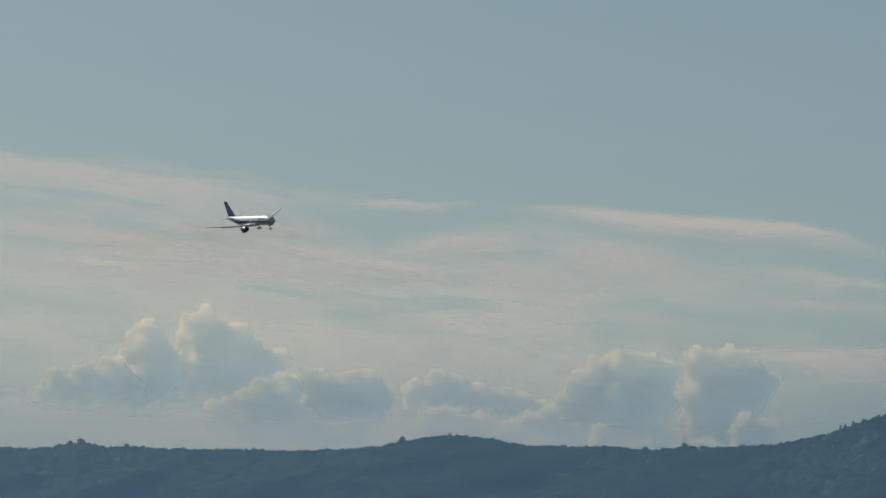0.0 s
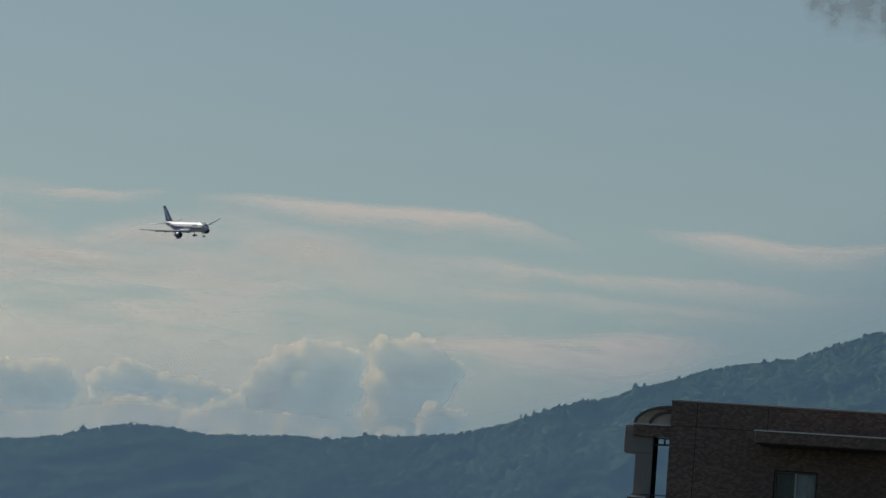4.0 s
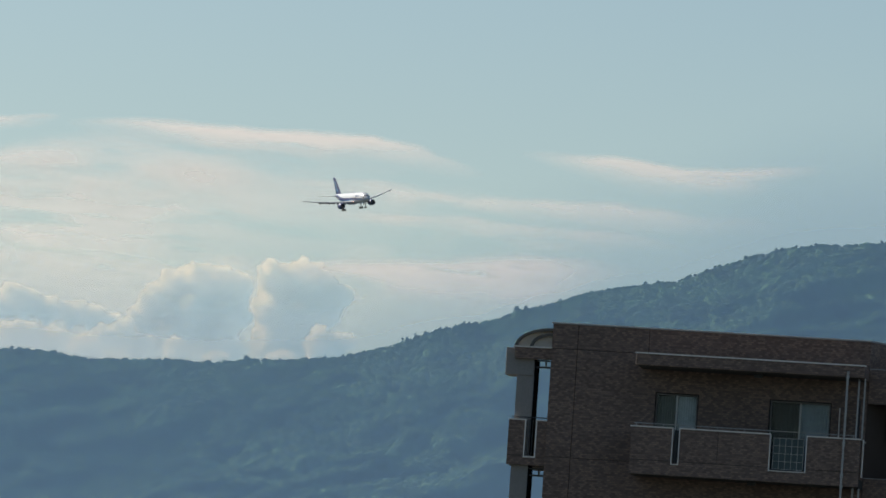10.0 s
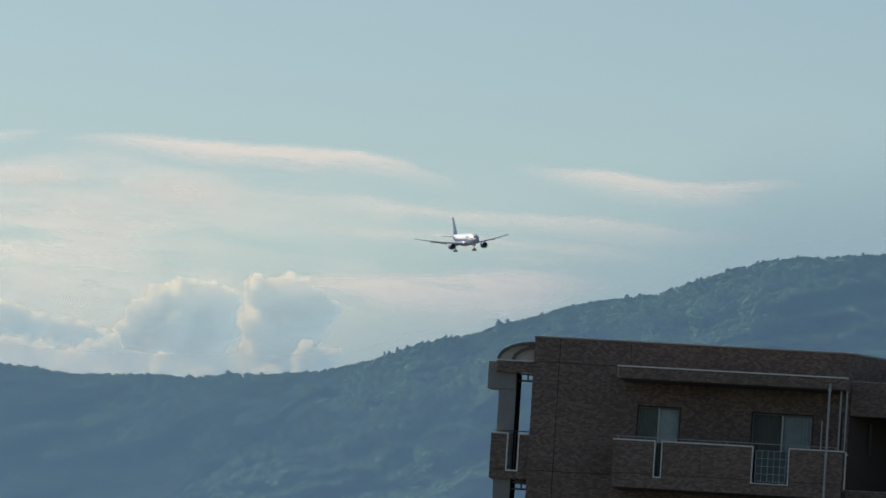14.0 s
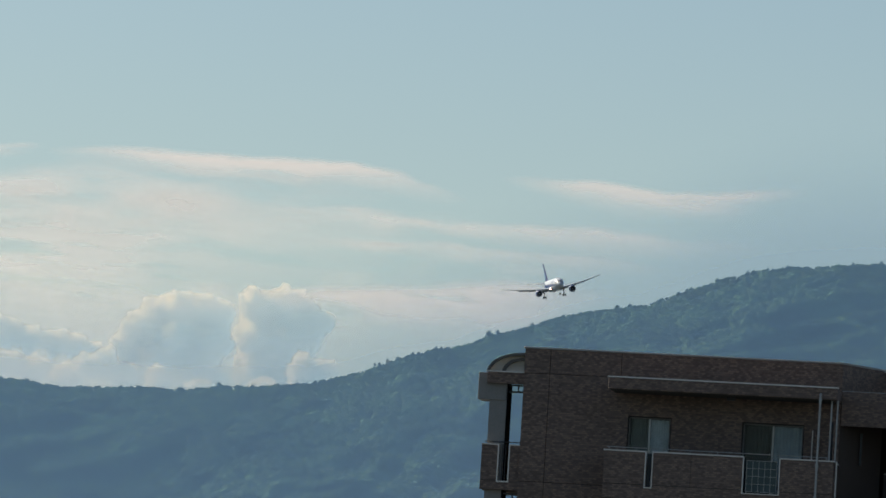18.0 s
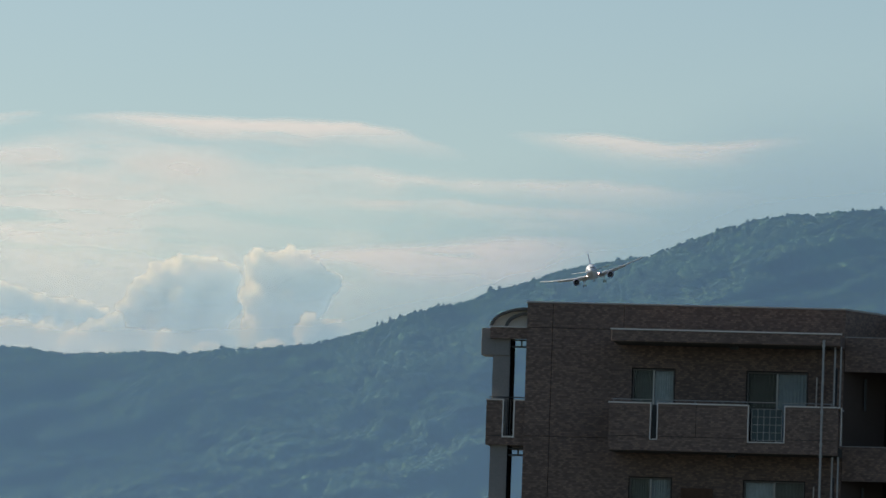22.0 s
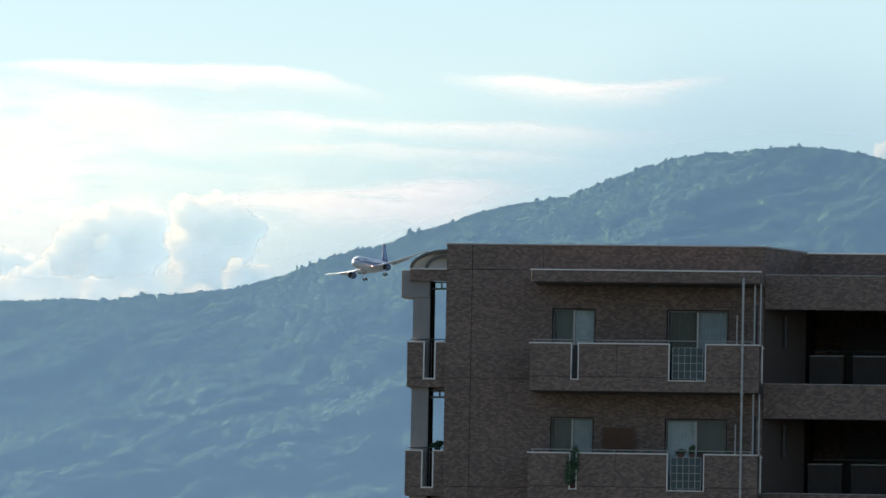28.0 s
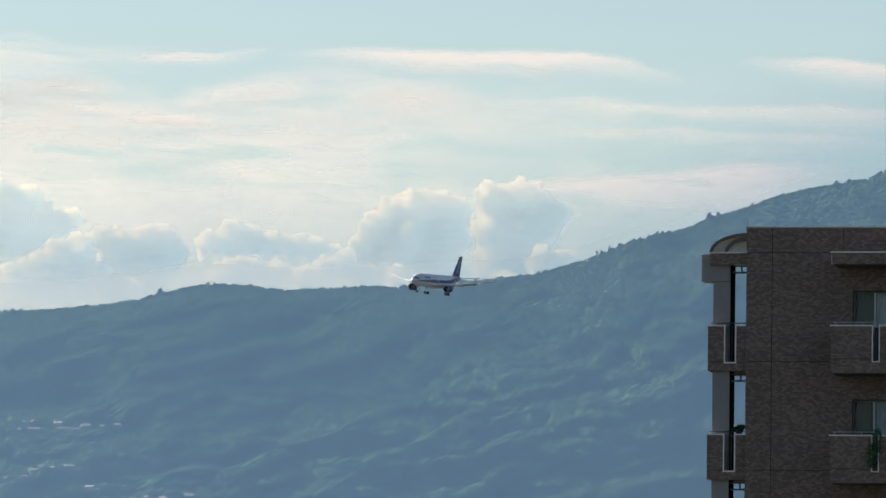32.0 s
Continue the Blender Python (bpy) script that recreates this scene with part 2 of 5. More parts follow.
def grid_mesh(name, P, keep=None, values=None, more=None):
    """A sheet from an array of places (rows, columns, 3); keep: which cells to make; values: its thickness."""
    r, c = P.shape[:2]
    i = np.arange(r * c).reshape(r, c)
    q = np.stack([i[:-1, :-1], i[:-1, 1:], i[1:, 1:], i[1:, :-1]], -1).reshape(-1, 4)
    if keep is not None:
        q = q[keep.reshape(-1)]
    return soup(name, P.reshape(-1, 3), q, None if values is None else values.reshape(-1), None if more is None else more.reshape(-1))


def soup(name, verts, faces, values=None, more=None):
    """A mesh from arrays; all faces have the same number of corners."""
    me = bpy.data.meshes.new(name)
    used, inv = np.unique(faces.reshape(-1), return_inverse=True)
    verts, faces = verts[used], inv.reshape(faces.shape)
    k = faces.shape[1]
    me.vertices.add(len(verts))
    me.vertices.foreach_set("co", verts.astype(np.float32).reshape(-1))
    me.loops.add(faces.size)
    me.loops.foreach_set("vertex_index", faces.astype(np.int32).reshape(-1))
    me.polygons.add(len(faces))
    me.polygons.foreach_set("loop_start", np.arange(0, faces.size, k, dtype=np.int32))
    me.update(calc_edges=True)
    me.validate()
    if values is not None:
        me.attributes.new("thickness", "FLOAT", "POINT").data.foreach_set("value", values[used].astype(np.float32))
    if more is not None:
        me.attributes.new("sun_path", "FLOAT", "POINT").data.foreach_set("value", more[used].astype(np.float32))
    return me


def add_box(bm, x0, x1, y0, y1, z0, z1, bevel=0.0):
    m = Matrix.Translation(((x0 + x1) / 2, (y0 + y1) / 2, (z0 + z1) / 2)) @ Matrix.Diagonal((abs(x1 - x0), abs(y1 - y0), abs(z1 - z0), 1))
    made = bmesh.ops.create_cube(bm, size=1.0, matrix=m)["verts"]
    if bevel:
        edges = list({e for v in made for e in v.link_edges})
        bmesh.ops.bevel(bm, geom=edges, offset=bevel, segments=1, affect="EDGES")


def boxes(name, spans, mat, parent, label="", bevel=0.0):
    bm = bmesh.new()
    for s in spans:
        add_box(bm, *s, bevel=bevel)
    return part(name, bm, mat, parent, label)


def rod(name, a, b, r, mat, parent, label="", sides=10):
    bm = bmesh.new()
    a, b = Vector(a), Vector(b)
    m = Matrix.Translation((a + b) / 2) @ (b - a).to_track_quat("Z", "Y").to_matrix().to_4x4()
    bmesh.ops.create_cone(bm, cap_ends=True, segments=sides, radius1=r, radius2=r, depth=(b - a).length, matrix=m)
    return part(name, bm, mat, parent, label, smooth=False)


def loft(rings, close=True, caps=True):
    """A bmesh through rings of as many points each."""
    bm = bmesh.new()
    vs = [[bm.verts.new(p) for p in ring] for ring in rings]
    n = len(vs[0])
    for a, b in zip(vs, vs[1:]):
        for k in range(n if close else n - 1):
            bm.faces.new((a[k], a[(k + 1) % n], b[(k + 1) % n], b[k]))
    if caps:
        for ring in (vs[0], vs[-1]):
            bm.faces.new(ring)
    bmesh.ops.recalc_face_normals(bm, faces=bm.faces)
    return bm


def hash_noise(x, y, seed):
    """Smooth value noise over arrays, 0 to 1."""
    xi, yi = np.floor(x), np.floor(y)
    fx, fy = x - xi, y - yi
    fx, fy = fx * fx * (3 - 2 * fx), fy * fy * (3 - 2 * fy)

    def h(a, b):
        v = np.sin(a * 127.1 + b * 311.7 + seed * 74.7) * 43758.5453
        return v - np.floor(v)
    return (h(xi, yi) * (1 - fx) + h(xi + 1, yi) * fx) * (1 - fy) + (h(xi, yi + 1) * (1 - fx) + h(xi + 1, yi + 1) * fx) * fy


def fbm(x, y, seed, octaves=5):
    s, a, w = 0.0, 0.5, 0.0
    for k in range(octaves):
        s, w = s + a * hash_noise(x * 2 ** k + 17.3 * k, y * 2 ** k + 9.1 * k, seed + k), w + a
        a *= 0.5
    return s / w


def step(a, b, x):
    t = np.clip((x - a) / (b - a), 0, 1)
    return t * t * (3 - 2 * t)


def panorama(u, v, d):
    """Places d metres off at panorama coordinates u (to the right) and v (up), as an array (..., 3)."""
    az, el = np.asarray(u) / ANG / math.cos(LEVEL), LEVEL + np.asarray(v) / ANG
    return np.stack([d * np.sin(az), d * np.cos(az), EYE.z + d * np.tan(el)], -1)


# ---- ground ----
bm = bmesh.new()
bmesh.ops.create_grid(bm, x_segments=40, y_segments=40, size=4900)
part("ground", bm, SOIL, None)
tagged(bpy.data.objects["ground"], "dry earth plain that reaches the hills", "ground", kind="structure")


# ---- the wooded mountain ----
RIDGE_U = [-2100, -1664, -1625, -1580, -1535, -1495, -1425, -1325, -1205, -1106, -1046, -1015, -968, -930, -878, -838, -797, -727, -647, -572, -518, -458,
           -388, -329, -280, -241, -202, -164, -134, -84, -43, 15, 65, 114, 179, 224, 274, 323, 363, 413, 472, 532, 592, 642, 682, 722, 780, 900, 1100, 1500]
RIDGE_V = [-180, -176, -167, -157, -162, -158, -157, -151, -144, -133, -122, -112, -102, -96, -96, -99, -106, -101, -96, -97, -86, -83,
           -75, -65, -50, -33, -18, -6, 2, 12, 34, 50, 69, 82, 94, 102, 122, 141, 156, 171, 182, 188, 194, 198, 196, 192, 182, 150, 90, 0]
FOOT = -640.0


def ridge(u):
    return np.interp(u, RIDGE_U, RIDGE_V) - 4.5


def slope_place(u, s):
    """A place on the mountainside: s from 0 at the foot to 1 on the ridge. Spurs stand forward, gullies lie back."""
    v = FOOT + (ridge(u) - FOOT) * s ** 0.92
    # long spurs run down to the left, with side gullies between them
    across, along = v * 0.93 - u * 0.36, u * 0.93 + v * 0.36
    bend = 60 * (fbm(along / 240.0, across / 200.0, 21, 3) - 0.5)
    spurs = 1 - np.abs(2 * fbm((across + bend) / 150.0, along / 620.0, 5, 3) - 1)
    small = 1 - np.abs(2 * fbm((across + bend) / 46.0 + along / 300.0, along / 130.0, 11, 3) - 1)
    knolls = fbm(u / 38.0, v / 17.0, 13, 3)
    bell = np.sin(np.clip(s, 0, 1) * math.pi) ** 0.8
    d = 4090 + 500 * s - bell * (130 * (spurs - 0.55) + 75 * (small - 0.55) + 50 * (knolls - 0.5))
    return panorama(u, v, d)


uu, ss = np.meshgrid(np.arange(-2100, 1501, 7.0), np.linspace(0, 1, 150))
hill = slope_place(uu, ss)
hill[:, :, 1] += 4.0          # the soil lies behind the crowns
back = hill[-1:].repeat(3, 0).copy()
for k, (dy, dz) in enumerate(((60, -25), (150, -110), (230, -400))):
    back[k, :, 1] += dy
    back[k, :, 2] += dz
hill = np.concatenate([hill, back])
hill[:, :, 2] = np.maximum(hill[:, :, 2], -2.0)
mountain = mesh_part("mountain", grid_mesh("mountain", hill), FOREST, None, smooth=True)
tagged(mountain, "long wooded mountain ridge, hazy blue green", "mountain", kind="structure")

# crowns: one lumpy dome, scattered over the slope and along the ridge
def crown_soup(name, places, sizes, squash, seed):
    rng = np.random.default_rng(seed)
    rings, around = 3, 6
    dome = [(0.0, 0.0, 1.0)]
    for i in range(1, rings + 1):
        th = i / rings * math.radians(118)
        for j in range(around):
            ph = (j + 0.5 * (i % 2)) / around * 2 * math.pi
            dome.append((math.sin(th) * math.cos(ph), math.sin(th) * math.sin(ph), math.cos(th)))
    dome = np.array(dome)
    faces = [(0, 1 + j, 1 + (j + 1) % around) for j in range(around)]
    for i in range(rings - 1):
        for j in range(around):
            a, b = 1 + i * around + j, 1 + i * around + (j + 1) % around
            c, e = a + around, b + around
            faces += [(a, c, e), (a, e, b)]
    faces = np.array(faces)
    n, k = len(places), len(dome)
    lump = 1 + 0.28 * (rng.random((n, k, 1)) - 0.5)
    turn = rng.random(n) * 2 * math.pi
    cs, sn = np.cos(turn)[:, None], np.sin(turn)[:, None]
    x, y = dome[None, :, 0] * cs - dome[None, :, 1] * sn, dome[None, :, 0] * sn + dome[None, :, 1] * cs
    shape = np.stack([x, y, np.broadcast_to(dome[None, :, 2], x.shape)], -1) * lump
    shape *= sizes[:, None, None]
    shape[:, :, 2] *= squash[:, None]
    verts = (places[:, None, :] + shape).reshape(-1, 3)
    return soup(name, verts, (faces[None] + (np.arange(n) * k)[:, None, None]).reshape(-1, 3))


rng = np.random.default_rng(4)
N = 130000
fu, fv = rng.uniform(-1800, 900, N), rng.uniform(-520, 200, N)
# woods thin out to bare soil where no open ground lies before them: behind the house and below the valley's far end
seen = (fv < ridge(fu)) & (fv > np.where(fu < -1380, -290, np.where(fu > 40, -60, -510)))
fu, fv = fu[seen], fv[seen]
fs = ((fv - FOOT) / (ridge(fu) - FOOT)) ** (1 / 0.92)
N = len(fu)
size = rng.uniform(0.9, 2.5, N) * (0.65 + 0.75 * fbm(fu / 50.0, fv / 40.0, 8, 3))
at = slope_place(fu, fs)
at[:, 2] += 0.2 * size
forest = mesh_part("forest", crown_soup("forest", at, size, rng.uniform(0.4, 0.75, N), 5), FOREST, None, smooth=True)
tagged(forest, "dense broadleaf woods covering the mountainside", "forest", kind="stuff")
N = 2600
fu = np.sort(rng.uniform(-1850, 1250, N))
size = rng.uniform(0.6, 1.7, N) * (0.7 + 0.6 * fbm(fu / 40.0, fu * 0, 3, 3))
at = slope_place(fu, np.full(N, 1.0))
at[:, 2] += size * rng.uniform(-0.3, 0.7, N)
crest = mesh_part("ridge_woods", crown_soup("ridge_woods", at, size, rng.uniform(0.7, 1.15, N), 6), FOREST, None, smooth=True)
tagged(crest, "uneven treetops along the mountain crest", "forest", kind="stuff")


def ridge_tree(u, height, wide):
    """A single tree that stands above the crest: a tapered trunk with limbs and a crown of clumps."""
    base = slope_place(np.array([u]), np.array([1.0]))[0]
    root = new("ridge_tree")
    root.location = base
    tagged(root, "dark green broadleaf tree standing above the crest", "tree", "trees on the crest")
    bm = bmesh.new()
    bmesh.ops.create_cone(bm, cap_ends=True, segments=7, radius1=0.45, radius2=0.15, depth=height * 0.8, matrix=Matrix.Translation((0, 0, height * 0.4 - 1.0)))
    for k in range(4):
        a = k * 1.7 + u
        bmesh.ops.create_cone(bm, cap_ends=True, segments=5, radius1=0.16, radius2=0.05, depth=wide,
                              matrix=pose(0, 0, height * (0.4 + 0.09 * k)) @ pose(0, 0, 0, 0, 0, math.degrees(a)) @ pose(wide * 0.4, 0, wide * 0.2, 0, 60, 0))
    part("trunk", bm, BARK, root)
    r = np.random.default_rng(int(abs(u)) + 3)
    n = 34
    ph, zz = r.uniform(0, 2 * math.pi, n), r.uniform(0.25, 1.0, n)
    rad = wide * np.sin(np.clip((1.08 - zz) * 2.4, 0, 1.6)) * r.uniform(0.2, 1.0, n)
    at = np.stack([rad * np.cos(ph), rad * np.sin(ph), zz * height * 0.92], -1)
    mesh_part("crown", crown_soup("crown", at, r.uniform(0.5, 1.15, n) * wide * 0.36, r.uniform(0.6, 1.0, n), 2), FOREST, root, smooth=True)


for u, height, wide in ((-1015, 6, 3.4), (-931, 4.5, 2.4), (-920, 4, 2), (-905, 4, 1.8), (-800, 4, 2.2), (-760, 4.5, 2.0), (-690, 4, 2.4), (-585, 4.5, 4.2), (-518, 5.5, 3.4),
                       (-458, 4, 2.4), (-412, 4, 2.4), (-244, 6, 1.6), (-222, 6.5, 1.8), (-236, 4.5, 2.2), (-205, 5, 2.2), (-178, 5, 2), (-137, 6, 2.2), (-128, 5, 2.0),
                       (-46, 7, 3.6), (-30, 5, 2.6), (30, 4, 2.4), (178, 5, 3.2), (200, 4, 2.8), (300, 4, 2.6), (405, 5.5, 2.0), (440, 5, 2.2), (475, 5, 2.2), (590, 5, 2.4),
                       (640, 5.5, 3.0), (745, 5, 2.6), (-1580, 5.5, 4.5), (-1600, 5, 3.4), (-1500, 5, 3.2), (-1400, 4, 2.6), (-1340, 3.6, 2.4)):
    ridge_tree(u, height * 0.68, wide * 0.6)


def hill_house(u, v, w, h, deep, yaw, roof_mat):
    """A small house on the mountain's lower slope."""
    s = max(0.02, ((v - FOOT) / (float(ridge(u)) - FOOT))) ** (1 / 0.92)
    base = slope_place(np.array([float(u)]), np.array([s]))[0]
    toward = Vector((-base[0], -base[1], 0)).normalized() * 3.0
    root = new("hill_house")
    root.matrix_basis = pose(base[0] + toward.x, base[1] + toward.y, base[2], 0, 0, yaw)
    tagged(root, "small pale house among the trees on the slope", "house", "houses on the slope")
    boxes("wall", [(-w / 2, w / 2, -deep / 2, deep / 2, -2.5, h)], HOUSE_WALL, root)
    e, top = 0.6, h + deep * 0.3
    bm = loft([[(x, -deep / 2 - e, h - 0.2), (x, 0, top), (x, deep / 2 + e, h - 0.2), (x, deep / 2 + e, h - 0.45), (x, -deep / 2 - e, h - 0.45)] for x in (-w / 2 - e, w / 2 + e)])
    part("roof", bm, roof_mat, root, "pale sheet roof catching the sun")
    for k in (-0.28, 0.05, 0.3):
        boxes("window", [(k * w - 0.6, k * w + 0.6, -deep / 2 - 0.06, -deep / 2 + 0.02, h * 0.45, h * 0.8)], COCKPIT, root)


for k, (u, v) in enumerate(((-1271, -354), (-1187, -351), (-1167, -352), (-1197, -341), (-1092, -343), (-1226, -418), (-1178, -417), (-1151, -419), (-1211, -434),
                            (-1140, -453), (-1031, -404), (-1060, -474), (-965, -466), (-1250, -340), (-1120, -346), (-1240, -425), (-319, -215), (-1290, -440), (-1010, -472), (-1262, -348), (-1215, -346), (-1150, -345), (-1240, -352), (-1205, -420), (-1165, -424), (-1120, -430), (-1255, -436),
                            (-1085, -470), (-1035, -470), (-990, -468))):
    small = 0.4 if k == 16 else 1.0
    hill_house(u + 6, v - 8, (4.0 + 2.6 * math.sin(k * 2.1)) * small, 1.3 * small, 3.0 * small, 25 * math.sin(k * 1.3), ROOF_TILE if k % 3 else ROOF_PALE)

mast_at = slope_place(np.array([-812.0]), np.array([0.2]))[0]
mast = new("radio_mast")
mast.location = Vector(mast_at) + Vector((0, -30, 0))
tagged(mast, "thin pale steel mast on the lower slope", "mast")
rod("pole", (0, 0, 0), (0, 0, 13), 0.35, CAP, mast)
rod("antenna", (0, 0, 13), (0, 0, 15), 0.12, CAP, mast)
boxes("platform", [(-0.9, 0.9, -0.9, 0.9, 10, 10.3)], CAP, mast)

# ---- haze in the valley, painted by one blue-tinted sheet before the mountain: thins out upwards ----
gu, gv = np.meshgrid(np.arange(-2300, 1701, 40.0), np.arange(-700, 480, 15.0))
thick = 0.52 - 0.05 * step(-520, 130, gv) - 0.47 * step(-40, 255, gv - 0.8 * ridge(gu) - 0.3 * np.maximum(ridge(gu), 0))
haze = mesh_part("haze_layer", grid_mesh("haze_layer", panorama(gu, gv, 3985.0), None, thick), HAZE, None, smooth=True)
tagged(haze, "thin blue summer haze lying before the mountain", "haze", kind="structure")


# ---- clouds ----
CLOUD_D = 4870.0
MIST_D = 4640.0


def drifting(ob, speed=0.82):
    """The clouds drift slowly to the right."""
    DRIFT.append((ob, speed))
    return ob


DRIFT = []


def billow(lobes, base, seed, mat, dist, parent, strength, lee, ragged, res=1.5):
    """One bulging skin over swelling lobes (u, v, radius) that are crusted with puffs, and these with smaller ones; it dissolves
    towards its base and its lee side."""
    r = np.random.default_rng(seed)
    u0, u1 = min(p[0] - p[2] for p in lobes) - 20, max(p[0] + p[2] for p in lobes) + 20
    v0, v1 = base - 6, max(p[1] + p[2] for p in lobes) + 20
    U, V = np.meshgrid(np.arange(u0, u1, res), np.arange(v0, v1, res))
    wu = U + 12 * (fbm(U / 30, V / 30, seed + 31, 5) - 0.5)
    wv = V + 12 * (fbm(U / 30, V / 30, seed + 40, 5) - 0.5)
    puffs = []
    for u, v, rad in lobes:
        puffs.append((u, v, 0.0, 0.86 * rad, 0.45))
        for k in range(24):
            a, b = r.uniform(-0.6, math.pi + 0.6), math.asin(r.uniform(0.0, 0.97))
            q, pr = rad * 0.80, rad * r.uniform(0.13, 0.36)
            p = (u + q * math.cos(a) * math.cos(b), v + q * math.sin(a) * math.cos(b), q * math.sin(b))
            puffs.append((*p, pr, 0.7))
            for j in range(6):
                a2, b2 = r.uniform(-0.4, math.pi + 0.4), math.asin(r.uniform(0.0, 0.97))
                puffs.append((p[0] + 0.85 * pr * math.cos(a2) * math.cos(b2), p[1] + 0.85 * pr * math.sin(a2) * math.cos(b2), p[2] + 0.85 * pr * math.sin(b2), pr * r.uniform(0.25, 0.5), 1.0))
    depth, whole, outer = np.full_like(U, -1e6), np.full_like(U, -99.0), np.zeros_like(U)
    for cu, cv, cz, pr, drawn in puffs:
        j0, j1 = np.searchsorted(U[0], (cu - pr - 8, cu + pr + 8))
        i0, i1 = np.searchsorted(V[:, 0], (cv - pr / drawn - 8, cv + pr + 8))
        w = (slice(i0, i1), slice(j0, j1))
        du, dv = wu[w] - cu, wv[w] - cv
        dv = np.where(dv > 0, dv, drawn * dv)
        q2 = du * du + dv * dv
        depth[w] = np.maximum(depth[w], np.where(q2 < pr * pr, cz + np.sqrt(np.clip(pr * pr - q2, 0, None)), -1e6))
        f = pr - np.sqrt(q2)
        outer[w] = np.where(f > whole[w], (dv - du) / (1.41 * pr), outer[w])
        whole[w] = np.maximum(whole[w], f)
    depth = np.clip(np.where(depth < -1e5, 0.0, depth) + 5.0 * (fbm(U / 7, V / 7, seed + 60, 3) - 0.5), 0, None)
    # how much cloud the sunlight crosses on its way to the skin: from the upper left and from behind
    back, along = math.cos(radians(SUN_EL)) * math.cos(radians(SUN_AZ)), (math.cos(radians(SUN_EL)) * math.sin(radians(SUN_AZ)), math.sin(radians(SUN_EL)))
    path = np.zeros_like(U)
    pad = 60
    wide = np.pad(depth, pad)
    for k in range(1, 46):
        t = 2.2 * k
        i, j = pad + round(t * along[1] / res), pad + round(t * along[0] / res)
        if i + U.shape[0] > wide.shape[0] or j < 0:
            break
        there = wide[i:i + U.shape[0], j:j + U.shape[1]]
        z = depth - t * back
        path += 2.2 * ((z < there) & (z > -there))
    sun_path = 1 - 0.72 * np.exp(-path / 13.0) - 0.28 * np.exp(-path / 60.0)
    # the baked shade is closed over thin gaps and its edges are softened
    for axis in (1, 0):
        sun_path = np.max([np.roll(sun_path, q, axis) for q in range(-3, 4)], axis=0)
        sun_path = np.min([np.roll(sun_path, q, axis) for q in range(-3, 4)], axis=0)
    for axis in (0, 1):
        sun_path = (np.roll(sun_path, 1, axis) + 2 * sun_path + np.roll(sun_path, -1, axis)) / 4.0
    crumbs, patches = fbm(U / 15, V / 13, seed + 40, 5), fbm(U / 55, V / 40, seed + 50, 3)
    cover = step(0, 4.0 + lee * step(0.0, -0.8, outer) + ragged, whole)
    for axis in (0, 1):
        cover = np.max([np.roll(cover, q, axis) for q in range(-5, 6)], axis=0)
    for axis in (0, 1):
        cover = np.min([np.roll(cover, q, axis) for q in range(-5, 6)], axis=0)
    for axis in (0, 1):
        cover = (np.roll(cover, 1, axis) + 2 * cover + np.roll(cover, -1, axis)) / 4.0
    cover = cover * step(-3.0, 1.0, whole)
    thick = strength * cover * step(base, base + 80, V + 60 * (patches - 0.5)) * step(base, base + 40, V) * (1 - ragged / 60.0 * step(0.35, 0.7, crumbs))
    round_skin = depth
    for k in range(3):
        for axis in (0, 1):
            round_skin = sum(np.roll(round_skin, q, axis) for q in range(-8, 9)) / 17.0
    P = panorama(U, V, dist - 0.15 * round_skin * dist / ANG)
    keep = (thick[:-1, :-1] + thick[1:, 1:] + thick[:-1, 1:] + thick[1:, :-1]) > 0.1
    return mesh_part("billow", grid_mesh("billow", P, keep, thick, sun_path), mat, parent, smooth=True)


def cumulus(layers, base, label, seed, mat=None, dist=CLOUD_D, strength=0.9, lee=26.0, ragged=0.0):
    """A heap cloud: billows one before the other, the highest standing farthest back."""
    cloud = new("cumulus_cloud")
    tagged(cloud, label, "cloud", "cumulus clouds")
    for k, lobes in enumerate(layers):
        billow(lobes, base + 14 * (len(layers) - 1 - k), seed + 7 * k, mat or CUMULUS, dist - 50 * k, cloud, strength, lee, ragged)
    return drifting(cloud)


TOWER = [[(-1380, -32, 38), (-1345, 49, 46), (-1292, 39, 40), (-1330, -15, 64), (-1290, -70, 60), (-1254, 3, 38), (-1214, 7, 30)],
         [(-1439, 31, 40), (-1466, -3, 28), (-1420, -25, 60), (-1440, -80, 60)],
         [(-1601, -71, 42), (-1547, -55, 38), (-1499, -36, 36), (-1470, -70, 40), (-1540, -110, 50)]]
FAR_ROW = [[(-970, -25, 26), (-927, -5, 29), (-895, -16, 28), (-855, -24, 26), (-810, -25, 26), (-775, -30, 25), (-743, -37, 20)],
           [(-904, -74, 34), (-844, -79, 30), (-944, -79, 30), (-790, -90, 30)]]
BILLOWS = [[(-466, 61, 34), (-421, 64, 36), (-389, 60, 34), (-358, 27, 38), (-455, 3, 44), (-405, -6, 55), (-450, -60, 52), (-395, -70, 60)],
           [(-641, 36, 32), (-601, 42, 38), (-561, 44, 36), (-528, 37, 30), (-545, -18, 50), (-610, -10, 52), (-671, 11, 30), (-695, -19, 28), (-560, -75, 60), (-640, -75, 56)],
           [(-723, -52, 26), (-759, -68, 30), (-794, -85, 26), (-690, -80, 30)],
           [(-630, -84, 28), (-375, -52, 34), (-340, -48, 28), (-440, -96, 34), (-555, -104, 30)]]
